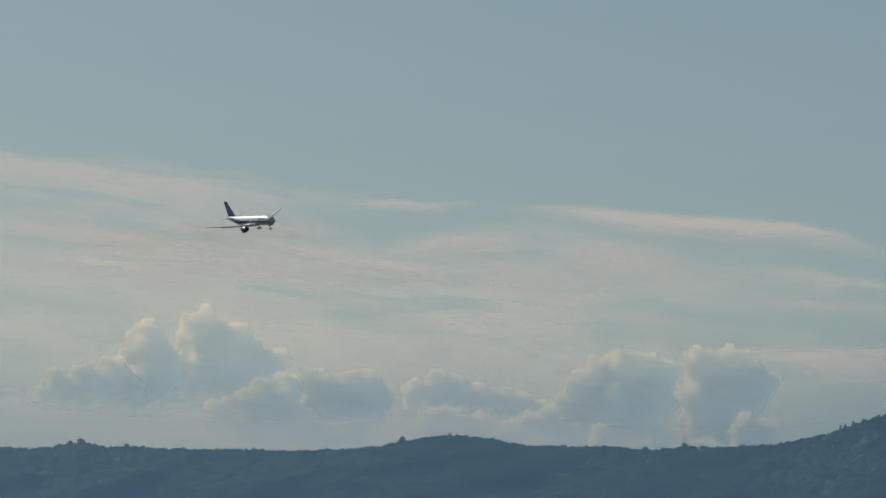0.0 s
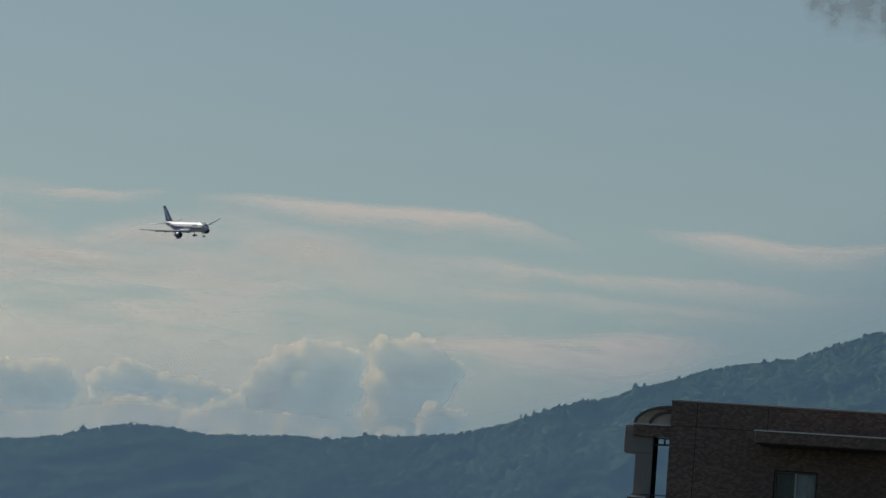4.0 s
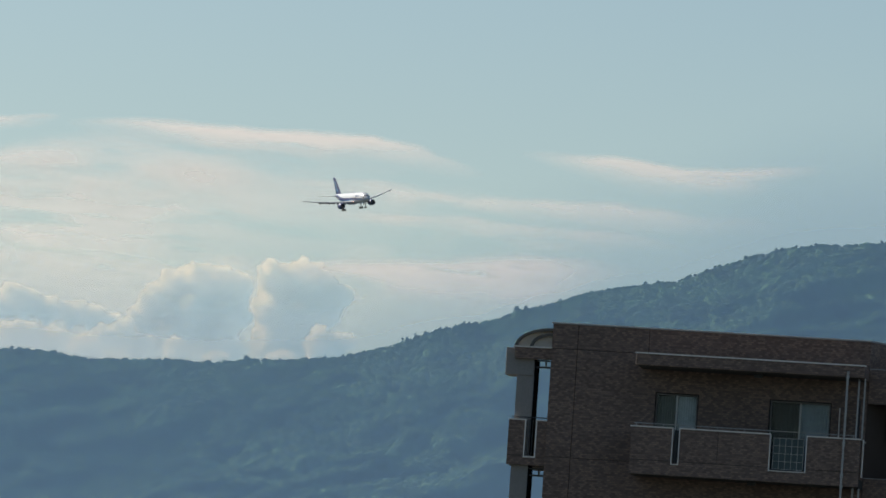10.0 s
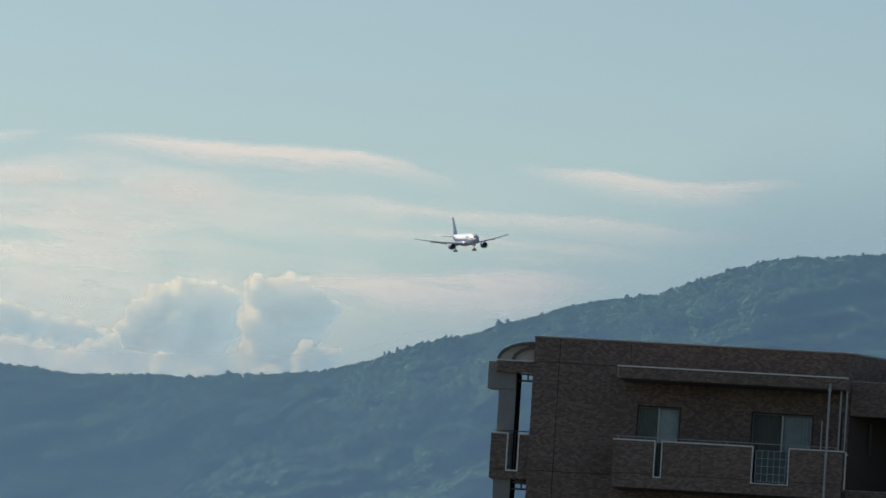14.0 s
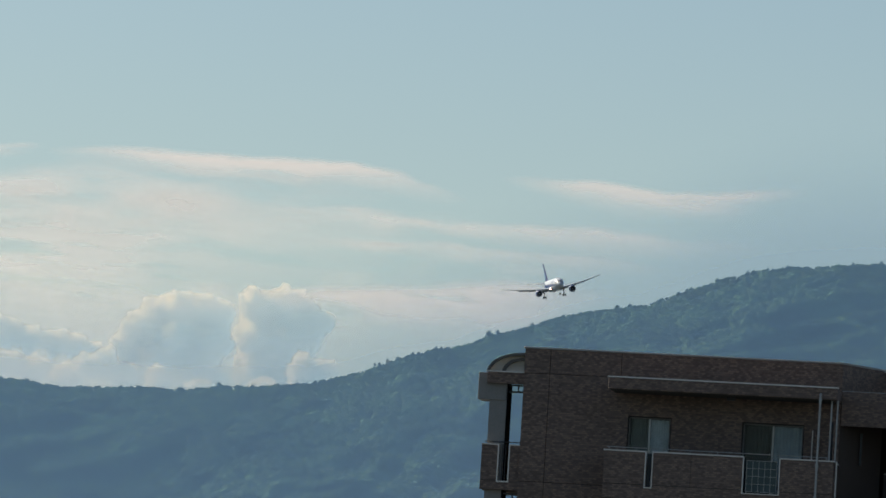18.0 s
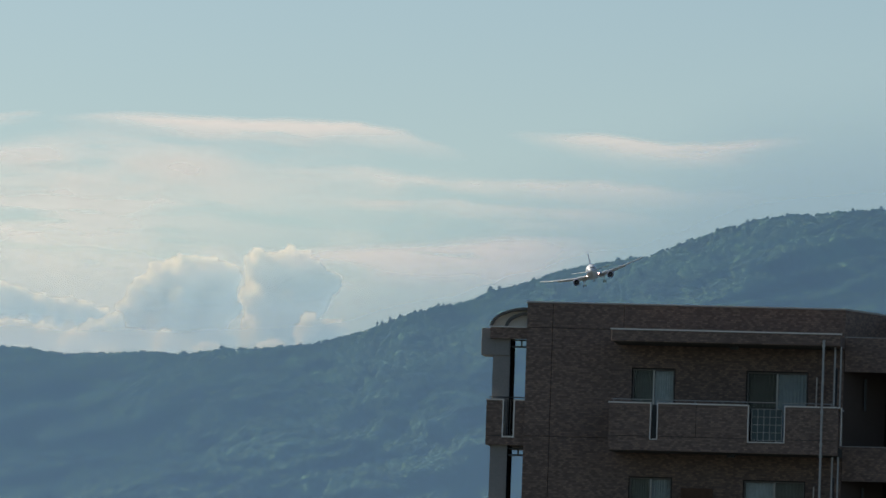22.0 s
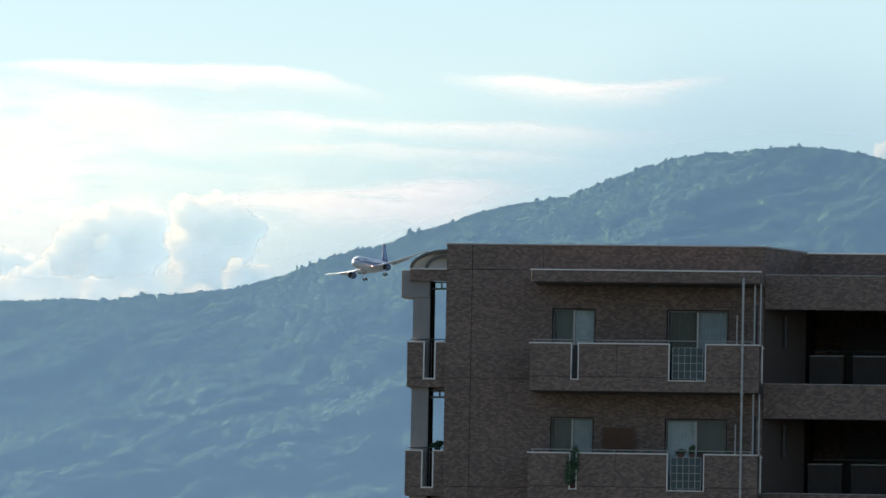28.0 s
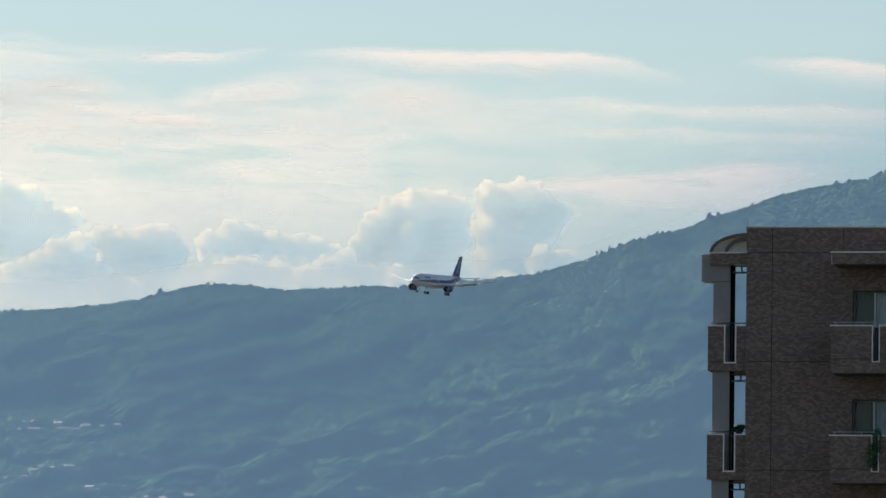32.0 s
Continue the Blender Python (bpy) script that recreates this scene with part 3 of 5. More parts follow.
FRONT_HEAP = [[(-1157, -24, 31), (-1120, -23, 30), (-1080, -18, 30), (-1045, -22, 32), (-1034, -52, 33), (-1134, -66, 50), (-1069, -69, 45), (-1090, -110, 60)],
              [(-1194, -41, 34), (-1234, -55, 36), (-1273, -78, 32), (-1313, -94, 30), (-1170, -90, 36), (-1120, -118, 38), (-1220, -110, 44)]]
cumulus(TOWER, -122, "towering grey heap cloud with bright cream rims", 31, dist=CLOUD_D + 30)
cumulus(FAR_ROW, -155, "low row of small heap clouds over the ridge", 33, dist=CLOUD_D + 20)
cumulus(BILLOWS, -160, "large billowing heap cloud with sunlit cream rims", 34, dist=CLOUD_D + 30)
cumulus(FRONT_HEAP, -178, "rounded heap cloud with cream edges low over the ridge", 32, dist=CLOUD_D - 70)
cumulus([[(772, 186, 26), (805, 180, 34), (850, 180, 44), (900, 160, 50)]], 90, "bright cloud top peeping out behind the summit", 35)
cumulus([[(250, 735, 30), (290, 722, 40), (340, 735, 48), (385, 715, 44), (420, 740, 50), (300, 780, 60), (370, 790, 60), (440, 790, 60)]], 640,
        "soft dark grey cloud high above the roof", 36, mat=STORM, strength=0.72, ragged=27.0)


def cirrus(line, half, label, seed, dense=0.6, stretch=5.0, veil=0.0, dist=0.0, mat=None):
    """A wisp of high cloud along a line of (u, v), torn lengthwise, sharper on its upper edge."""
    res = 3.0 if half < 40 else 5.0
    lu, lv = [p[0] for p in line], [p[1] for p in line]
    U, V = np.meshgrid(np.arange(lu[0] - 30, lu[-1] + 30, res), np.arange(min(lv) - 3 * half, max(lv) + 2 * half, res * 0.6))
    mid = np.interp(U, lu, lv)
    off = V - mid + half * 1.5 * (fbm(U / 150, V / 60, seed, 3) - 0.5)
    feather = 10 * (fbm(U / 60, V / 16, seed + 3, 3) - 0.5)
    across = step(1.2 * half, 0.1 * half, off + feather) * step(-3.0 * half, 0.5 * half, off + feather)
    along = step(lu[0] - 30, lu[0] + 0.3 * (lu[-1] - lu[0]), U + 3 * off) * step(lu[-1] + 30, lu[-1] - 0.35 * (lu[-1] - lu[0]), U - 2 * off)
    torn = step(0.3, 0.72, fbm((U + 30 * fbm(U / 90, V / 20, seed + 5, 2)) / (30 * stretch), (V - 0.3 * mid + 0.04 * U) / 20, seed + 7, 5) + 0.45 * veil)
    thick = 0.9 * dense * across * along * torn
    P = panorama(U, V, dist or CLOUD_D - 180 - 0.38 * V - 5.0 * (seed - 50))
    keep = (thick[:-1, :-1] + thick[1:, 1:] + thick[:-1, 1:] + thick[1:, :-1]) > 0.09
    ob = mesh_part("cirrus_cloud", grid_mesh("cirrus_cloud", P, keep, thick), mat or CIRRUS, None, smooth=True)
    tagged(ob, label, "cloud", "high wispy clouds")
    return drifting(ob)


cirrus([(-2000, 338), (-1761, 324), (-1591, 318), (-1459, 304), (-1309, 300), (-1158, 288), (-1010, 262)], 42, "long cream wisp of high cloud in the blue", 51, 0.6, veil=0.4)
cirrus([(-1105, 296), (-990, 308), (-880, 316)], 8, "short cream streak of high cloud", 52, 0.6, veil=0.4)
cirrus([(-830, 300), (-760, 308), (-631, 318), (-491, 310), (-311, 310), (-230, 300), (-110, 265)], 14, "sharp-edged cream streak of high cloud", 53, 0.82, veil=0.45)
cirrus([(-10, 296), (115, 297), (265, 296), (366, 296), (490, 306)], 15, "thin cream streak of high cloud", 54, 0.7, veil=0.75)
cirrus([(-2100, 225), (-1591, 215), (-1352, 215), (-1051, 218), (-853, 240), (-602, 250), (-380, 250), (-180, 245)], 44, "broad torn band of thin cloud", 55, 0.46, veil=0.3)
cirrus([(-560, 215), (-284, 235), (-131, 224), (70, 226), (230, 214), (440, 205)], 16, "faint feathery cloud streak", 56, 0.5, veil=0.2)
cirrus([(-2100, 120), (-1500, 150), (-1100, 160), (-700, 160), (-100, 140)], 88, "broad thin veil of cloud over the valley", 57, 0.52, veil=0.45)
cirrus([(-420, 175), (-180, 178), (80, 170), (260, 160)], 12, "faint feathery cloud streak", 58, 0.45, veil=0.2)
cirrus([(-430, 66), (-331, 80), (-172, 96), (-21, 92), (150, 84)], 32, "pale cloud bank sinking behind the slope", 59, 0.8, veil=0.85)
cirrus([(-2300, -10), (-1500, -5), (-1100, 0), (-700, 5), (-300, 20), (150, 60)], 100, "pale haze bank along the horizon", 60, 0.55, veil=0.9, dist=4962.0, mat=BANK)
cirrus([(-2300, -140), (-1500, -132), (-1100, -118), (-700, -95), (-450, -72), (-250, -40)], 58, "pale mist low over the ridge", 61, 0.5, veil=1.2, dist=MIST_D, mat=BANK)
cirrus([(30, 776), (120, 782), (200, 782), (262, 742)], 13, "cream wisp at the dark cloud's edge", 62, 0.6, veil=0.6)


# ---- the apartment house ----
corner = Vector(panorama(20.6, 16.1, 193.0))
TOP = corner.z
STOREY = 2.9
house = new("apartment_building")
house.matrix_basis = pose(corner.x, corner.y, 0, 0, 0, -7.35)
tagged(house, "brown-tiled apartment block with walled balconies and a flat roof", "apartment building")


def panes(x0, x1, z0, z1, y0, y1, holes):
    """Boxes that fill a wall from x0 to x1 and z0 to z1 but for its holes (x0, x1, z0, z1)."""
    xs = sorted({x0, x1, *[min(max(h[k], x0), x1) for h in holes for k in (0, 1)]})
    zs = sorted({z0, z1, *[min(max(h[k], z0), z1) for h in holes for k in (2, 3)]})
    out = []
    for a, b in zip(xs, xs[1:]):
        for c, e in zip(zs, zs[1:]):
            if not any(h[0] < (a + b) / 2 < h[1] and h[2] < (c + e) / 2 < h[3] for h in holes):
                out.append((a, b, y0, y1, c, e))
    return out


def sheet_wall(name, x0, x1, z0, z1, y0, y1, holes, mat, parent, label=""):
    """One wall in one piece, with holes through it; heights count down from the roof's edge."""
    bm = bmesh.new()
    made = {}
    for a, b, _, _, c, e in panes(x0, x1, z0, z1, y0, y1, holes):
        corners = ((a, c), (b, c), (b, e), (a, e))
        for p, q in corners:
            if (p, q) not in made:
                made[(p, q)] = bm.verts.new((p, y0, TOP + q))
        bm.faces.new([made[k] for k in corners])
    ex = bmesh.ops.extrude_face_region(bm, geom=bm.faces[:])["geom"]
    bmesh.ops.translate(bm, verts=[g for g in ex if isinstance(g, bmesh.types.BMVert)], vec=(0, y1 - y0, 0))
    bmesh.ops.recalc_face_normals(bm, faces=bm.faces)
    return part(name, bm, mat, parent, label)


def solid(name, spans, mat, parent, label="", bevel=0.0):
    """Like boxes(), with heights counted down from the roof's edge."""
    return boxes(name, [(a, b, c, d, TOP + e, TOP + f) for a, b, c, d, e, f in spans], mat, parent, label, bevel)


WIN, DOOR = (2.88, 4.0), (5.94, 7.55)
holes = []
for k in range(5):
    s = -STOREY * k
    holes += [(*WIN, s - 2.85, s - 1.72), (*DOOR, s - 3.66, s - 1.73)]
# facade panels between open joints, with a dark backing in the joints
G = 0.007
levels = [-0.035] + [-0.69 - STOREY * k for k in range(6)]
for z1, z0 in zip(levels, levels[1:]):
    z0 = max(z0, -TOP)
    for x0, x1 in ((0.0, 0.69), (0.69, 2.6), (2.6, 8.51)) if z1 > -0.1 else ((0.0, 0.69), (0.69, 8.51)):
        sheet_wall("wall_panel", x0 + (G if x0 else 0), x1 - (G if x1 < 8 else 0), z0 + G, z1 - (G if z1 < -0.1 else 0), 0.0, 0.16, holes, TILE, house)
sheet_wall("wall_core", 0.03, 8.48, -TOP, -0.05, 0.16, 0.3, holes, JOINT, house)
# side wall and the slanting wall that leads back to the second wing
solid("side_wall", [(0.0, 0.25, 0.302, 9.0, -TOP, -0.035)], TILE, house)
# below the parapet the wall's colour is darkened to paint the recess's shade
for zt, zb, mat in ((-0.035, -0.72, TILE), (-0.724, -TOP, SHADED_RENDER)):
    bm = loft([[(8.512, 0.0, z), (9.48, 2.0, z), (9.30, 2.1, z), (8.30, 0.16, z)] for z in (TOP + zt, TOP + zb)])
    part("slanting_wall", bm, mat, house, "smooth brown rendered wall with recess shade in its colour" if mat is SHADED_RENDER else "")
WING_END = 21.0
wing_holes = []
for k in range(5):
    s = -STOREY * k
    wing_holes += [(10.2, 12.0, s - 3.6, s - 1.75), (13.4, 15.2, s - 3.6, s - 1.75)]
solid("roof_parapet", [(9.48, WING_END, 2.0, 2.2, -0.7, -0.06)], TILE, house)
sheet_wall("rear_wall", 9.2, WING_END, -TOP, -0.7, 7.0, 7.2, wing_holes, TILE, house)
solid("recess_wall", [(9.2, 9.35, 2.05, 7.0, -TOP, -0.7)], SHADED_RENDER, house)
solid("end_wall", [(WING_END - 0.2, WING_END, 0.13, 9.0, -TOP, -0.065)], TILE, house)
solid("back_wall", [(0.25, WING_END - 0.2, 8.8, 9.0, -TOP, -0.035)], TILE, house)
solid("roof_slab", [(0.26, 8.3, 0.31, 8.79, -0.7, -0.5), (8.3, WING_END - 0.21, 2.21, 8.79, -0.7, -0.5)], PLASTER, house)
# coping
solid("coping", [(-0.03, 8.53, -0.04, 0.30, -0.035, 0.012)], COPING, house, "grey metal coping", 0.01)
# pale trim colour paints the sky's highlight along the second wing's coping
solid("coping", [(9.46, WING_END + 0.03, 1.96, 2.24, -0.06, -0.015)], CAP, house, "metal coping, sky highlight in its pale colour", 0.01)
bm = loft([[(8.53, -0.03, z), (9.50, 1.97, z), (9.28, 2.12, z), (8.28, 0.18, z)] for z in (TOP - 0.035, TOP + 0.01)])
part("coping", bm, COPING, house, "grey metal coping")
solid("coping", [(-0.03, 0.28, 0.30, 9.03, -0.035, 0.01)], COPING, house, "grey metal coping", 0.01)

# floors of the rooms, so that the windows look into closed rooms
for k in range(6):
    z = -0.75 - STOREY * k
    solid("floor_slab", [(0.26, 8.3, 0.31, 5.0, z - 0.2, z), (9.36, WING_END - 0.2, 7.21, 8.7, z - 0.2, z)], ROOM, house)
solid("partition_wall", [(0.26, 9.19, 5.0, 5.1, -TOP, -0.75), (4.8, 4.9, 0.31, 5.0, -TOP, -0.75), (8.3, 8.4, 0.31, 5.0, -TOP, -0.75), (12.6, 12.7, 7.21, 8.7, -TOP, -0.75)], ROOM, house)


def sash_window(x0, x1, z0, z1, y, left, right, pale):
    """A two-leaf sliding window: frame, middle stile, panes and what hangs behind them."""
    fm = FRAME_PALE if pale else FRAME
    t = 0.036
    solid("reveal", [(x0 - 0.02, x0, y - 0.105, y + 0.05, z0, z1), (x1, x1 + 0.02, y - 0.105, y + 0.05, z0, z1), (x0 - 0.02, x1 + 0.02, y - 0.105, y + 0.05, z1, z1 + 0.02)], MATTE_DARK, house)
    w = solid("window", [(x0, x1, y - 0.02, y + 0.08, z1 - t, z1), (x0, x1, y - 0.02, y + 0.08, z0, z0 + t), (x0, x0 + t, y - 0.02, y + 0.08, z0 + t, z1 - t),
                         (x1 - t, x1, y - 0.02, y + 0.08, z0 + t, z1 - t)], fm, house, "aluminium sliding window with curtains")
    xm = (x0 + x1) / 2
    solid("stile", [(xm - 0.024, xm + 0.024, y - 0.01, y + 0.07, z0 + t, z1 - t)], FRAME_PALE, w)
    for a, b, hung in ((x0 + t, xm - 0.024, left), (xm + 0.024, x1 - t, right)):
        p = solid("pane", [(a, b, y + 0.02, y + 0.03, z0 + t, z1 - t)], GLASS, w)
        p.visible_shadow = False
        if hung:
            bm = bmesh.new()
            n = 26
            vs = []
            for i in range(n + 1):
                x, d = a + (b - a) * i / n, 0.012 * math.sin(i * 1.9) + 0.006 * math.sin(i * 4.3)
                vs.append((bm.verts.new((x, y + 0.16 + d, TOP + z0 + t)), bm.verts.new((x, y + 0.16 + d, TOP + z1 - t))))
            for q, r in zip(vs, vs[1:]):
                bm.faces.new((q[0], r[0], r[1], q[1]))
            part("curtain", bm, {"pale": CURTAIN, "mid": CURTAIN_MID, "dim": CURTAIN_DIM, "dark": CURTAIN_DARK}[hung], w, smooth=True)


for k in range(5):
    s = -STOREY * k
    a = (("dim", "pale"), ("dim", "mid"), ("pale", "dark"), ("dark", "dark"), ("pale", "pale"))[k]
    b = (("dark", "mid"), ("pale", "dim"), ("dark", "pale"), ("pale", "dark"), ("dark", "dark"))[k]
    sash_window(*WIN, s - 2.85, s - 1.72, 0.1, *a, False)
    sash_window(*DOOR, s - 3.66, s - 1.73, 0.1, *b, False)
    # made-up shutters: dark sheets that keep the rear openings black
    for x0, x1 in ((10.2, 12.0), (13.4, 15.2)):
        shut = solid("shutter", [(x0, x1, 7.08, 7.12, s - 3.6, s - 1.75)], DARK_STEEL, house, "dark closed shutter, made up to keep the recess dark")
        for i in range(8):
            solid("slat", [(x0 + 0.05, x1 - 0.05, 7.05, 7.079, s - 3.5 + 0.22 * i, s - 3.36 + 0.22 * i)], DARK_STEEL, shut)

# the canopy over the top balcony
OUT = -1.5
canopy = solid("balcony_canopy", [(2.45, 8.52, OUT, -0.004, -1.09, -0.79)], TILE, house, "tiled concrete canopy over the balcony", 0.01)
solid("trim", [(2.42, 8.55, OUT - 0.03, OUT + 0.12, -0.788, -0.754)], CAP, canopy, "pale metal edge trim")
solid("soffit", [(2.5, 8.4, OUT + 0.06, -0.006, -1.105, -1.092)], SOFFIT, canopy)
solid("ceiling_light", [(5.55, 5.75, -0.9, -0.7, -1.20, -1.107)], DARK_STEEL, canopy)


def balcony(s, last=False):
    """A walled balcony: tiled parapet with a slot and a glazed opening, pale trim, slab and handrail."""
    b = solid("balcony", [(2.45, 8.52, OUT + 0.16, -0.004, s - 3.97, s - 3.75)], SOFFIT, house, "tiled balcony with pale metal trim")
    SL, GR = (3.54, 3.75, s - 3.68, s - 2.7), (6.13, 7.12, s - 3.69, s - 2.7)
    for x0, x1 in ((2.45, SL[0]), (SL[1], 4.755), (4.765, GR[0]), (GR[1], 8.52)):
        solid("parapet", [(x0, x1, OUT, OUT + 0.155, s - 3.58, s - 2.73)], TILE, b)
    sheet_wall("parapet_base", 2.45, 8.52, s - 3.97, s - 3.60, OUT, OUT + 0.155, [SL, GR], TILE, b)
    for x0, x1 in ((2.46, SL[0] - 0.01), (SL[1] + 0.01, GR[0] - 0.01), (GR[1] + 0.01, 8.45)):
        solid("joint", [(x0, x1, OUT + 0.03, OUT + 0.15, s - 3.62, s - 3.56)], JOINT, b)
    for x0, x1 in ((2.45, 2.6), (8.37, 8.52)):
        solid("side_parapet", [(x0, x1, OUT + 0.157, -0.004, s - 3.748, s - 2.73)], TILE, b)
        solid("side_trim", [(x0 - 0.02, x1 + 0.02, OUT + 0.14, -0.004, s - 2.728, s - 2.69)], CAP, b)
    t = 0.025
    y0, y1 = OUT - 0.025, OUT + 0.16
    tops = [(2.42, SL[0] + t), (SL[1] - t, GR[0] + t), (GR[1] - t, 8.55)]
    for x0, x1 in tops:
        solid("top_trim", [(x0, x1, y0, y1, s - 2.728, s - 2.696)], CAP, b, "metal coping, sky highlight in its pale colour trim")
    for x0, x1, z0, z1 in (SL, GR):
        for a in (x0, x1 - t):
            solid("edge_trim", [(a, a + t, y0, y1, z0, s - 2.73)], CAP, b)
        solid("edge_trim", [(x0 + t, x1 - t, y0, y1, z0, z0 + t)], CAP, b)
    # bars in the slot
    for x in (3.61, 3.68):
        rod("slot_bar", (x, OUT + 0.08, TOP + s - 3.63), (x, OUT + 0.08, TOP + s - 2.75), 0.012, DARK_STEEL, b, sides=6)
    if s > -1 or s < -4:
        solid("slot_panel", [(3.585, 3.705, OUT + 0.11, OUT + 0.13, s - 3.63, s - 2.76)], DARK_STEEL, b)
    # wired glass screen in the wide opening
    screen = solid("glass_screen", [(6.23, 7.03, OUT + 0.10, OUT + 0.112, s - 3.62, s - 2.80)], PANEL_GLASS, b, "frosted wired glass screen")
    for i in range(6):
        x = 6.23 + 0.8 * i / 5
        solid("mullion", [(x - 0.006, x + 0.006, OUT + 0.08, OUT + 0.098, s - 3.63, s - 2.79)], FRAME_PALE, screen)
    for i in range(5):
        z = s - 3.62 + 0.82 * i / 4
        solid("crossbar", [(6.23, 7.03, OUT + 0.06, OUT + 0.078, z - 0.005, z + 0.005)], FRAME_PALE, screen)
    # low handrail above the parapet
    rod("handrail", (2.5, OUT + 0.09, TOP + s - 2.62), (8.4, OUT + 0.09, TOP + s - 2.62), 0.011, PIPE, b, "thin grey handrail", 8)
    for i in range(9):
        x = 2.56 + i * 0.72
        if not (SL[0] - 0.02 < x < SL[1] + 0.02 or GR[0] < x < GR[1]):
            rod("rail_post", (x, OUT + 0.09, TOP + s - 2.69), (x, OUT + 0.09, TOP + s - 2.62), 0.012, PIPE, b, sides=6)
    # screen to the neighbour's side, poles and laundry bracket
    solid("side_screen", [(8.34, 8.37, OUT + 0.3, -0.3, s - 2.69, s - 1.62)], DARK_STEEL, b, "dark partition screen")
    rod("pole", (8.37, OUT + 0.25, TOP + s - 2.69), (8.37, OUT + 0.25, TOP + s - 1.1), 0.025, PIPE, b, "thin pale steel pole", 8)
    rod("pole", (8.54, OUT + 0.12, TOP + s - 2.69), (8.54, OUT + 0.12, TOP + s - 1.1), 0.022, PIPE, b, "thin pale steel pole", 8)
    rod("corner_pipe", (8.57, OUT + 0.35, TOP + s - 3.7), (8.57, OUT + 0.35, TOP + s - 2.70), 0.025, CAP, b, sides=8)
    rod("laundry_bracket", (7.82, -0.25, TOP + s - 2.75), (7.82, -0.25, TOP + s - 1.85), 0.018, CAP, b, sides=6)
    solid("ceiling_light", [(5.55, 5.75, -0.9, -0.7, s - 4.06, s - 3.972)], DARK_STEEL, b)


for k in range(4):
    balcony(-STOREY * k)

# downpipe before the balconies
pipe = rod("downpipe", (8.09, OUT - 0.10, 0.0), (8.09, OUT - 0.10, TOP - 1.0), 0.03, PIPE, house, "grey rainwater downpipe")
for k in range(5):
    z = TOP - 1.15 - STOREY * k
    for dz in (0.0, -1.75, -2.6):
        if z + dz > 0:
            rod("collar", (8.09, OUT - 0.10, z + dz), (8.09, OUT - 0.10, z + dz + 0.1), 0.042, PIPE, pipe)
rod("elbow", (8.09, OUT - 0.10, TOP - 1.0), (8.09, OUT + 0.1, TOP - 0.93), 0.038, PIPE, pipe)

# second wing: bands and set-back parapets before a deep recess
for k in range(5):
    s = -STOREY * k
    band = solid("balcony_band", [(8.53, WING_END, -0.05, 0.12, s - 1.67, s - 0.76)], TILE, house, "tiled balcony front band")
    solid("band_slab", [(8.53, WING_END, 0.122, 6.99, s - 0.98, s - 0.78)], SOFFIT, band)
    solid("band_trim", [(8.53, WING_END, -0.055, 0.125, s - 0.758, s - 0.742)], COPING, band)
    x = 9.6
    for w in (0.9, 2.1, 0.9, 2.1, 0.9, 1.6):
        p = solid("set_back_parapet", [(x, x + w, 1.9, 2.03, s - 3.62, s - 2.80)], SHADED_PANEL, house, "brown balcony panel, darkened for the recess shade")
        solid("parapet_trim", [(x - 0.01, x + w + 0.01, 1.89, 2.04, s - 2.798, s - 2.775)], COPING, p)
        x += w + 0.26
    rod("rail", (9.7, 1.96, TOP + s - 2.66), (WING_END - 0.2, 1.96, TOP + s - 2.66), 0.02, DARK_STEEL, house, sides=8)
    solid("wall_slot", [(9.0, 9.06, 0.85, 0.90, s - 2.65, s - 1.8)], DARK_STEEL, house)
for x in (12.9, 16.9):
    solid("dividing_wall", [(x, x + 0.15, 0.13, 6.99, -TOP, -0.98)], TILE, house)

# side balconies with a deep pillar, and the vaulted canopy over them
solid("side_pillar", [(-0.93, -0.47, 0.32, 1.15, -TOP, -0.98)], PLASTER, house, "grey plastered pillar")
# added dark sheet over the pillar's right face paints its shade
solid("reveal", [(-0.468, -0.44, 0.33, 1.13, -TOP, -1.0)], MATTE_DARK, house, "dark sheet painting the pillar's shaded side")
solid("pillar_head", [(-1.25, -0.48, 0.28, 1.17, -1.44, -0.715)], PLASTER, house, "grey plastered pillar head", 0.01)
solid("side_beam", [(-1.0, -0.004, 0.12, 0.27, -1.0, -0.70)], TILE, house)
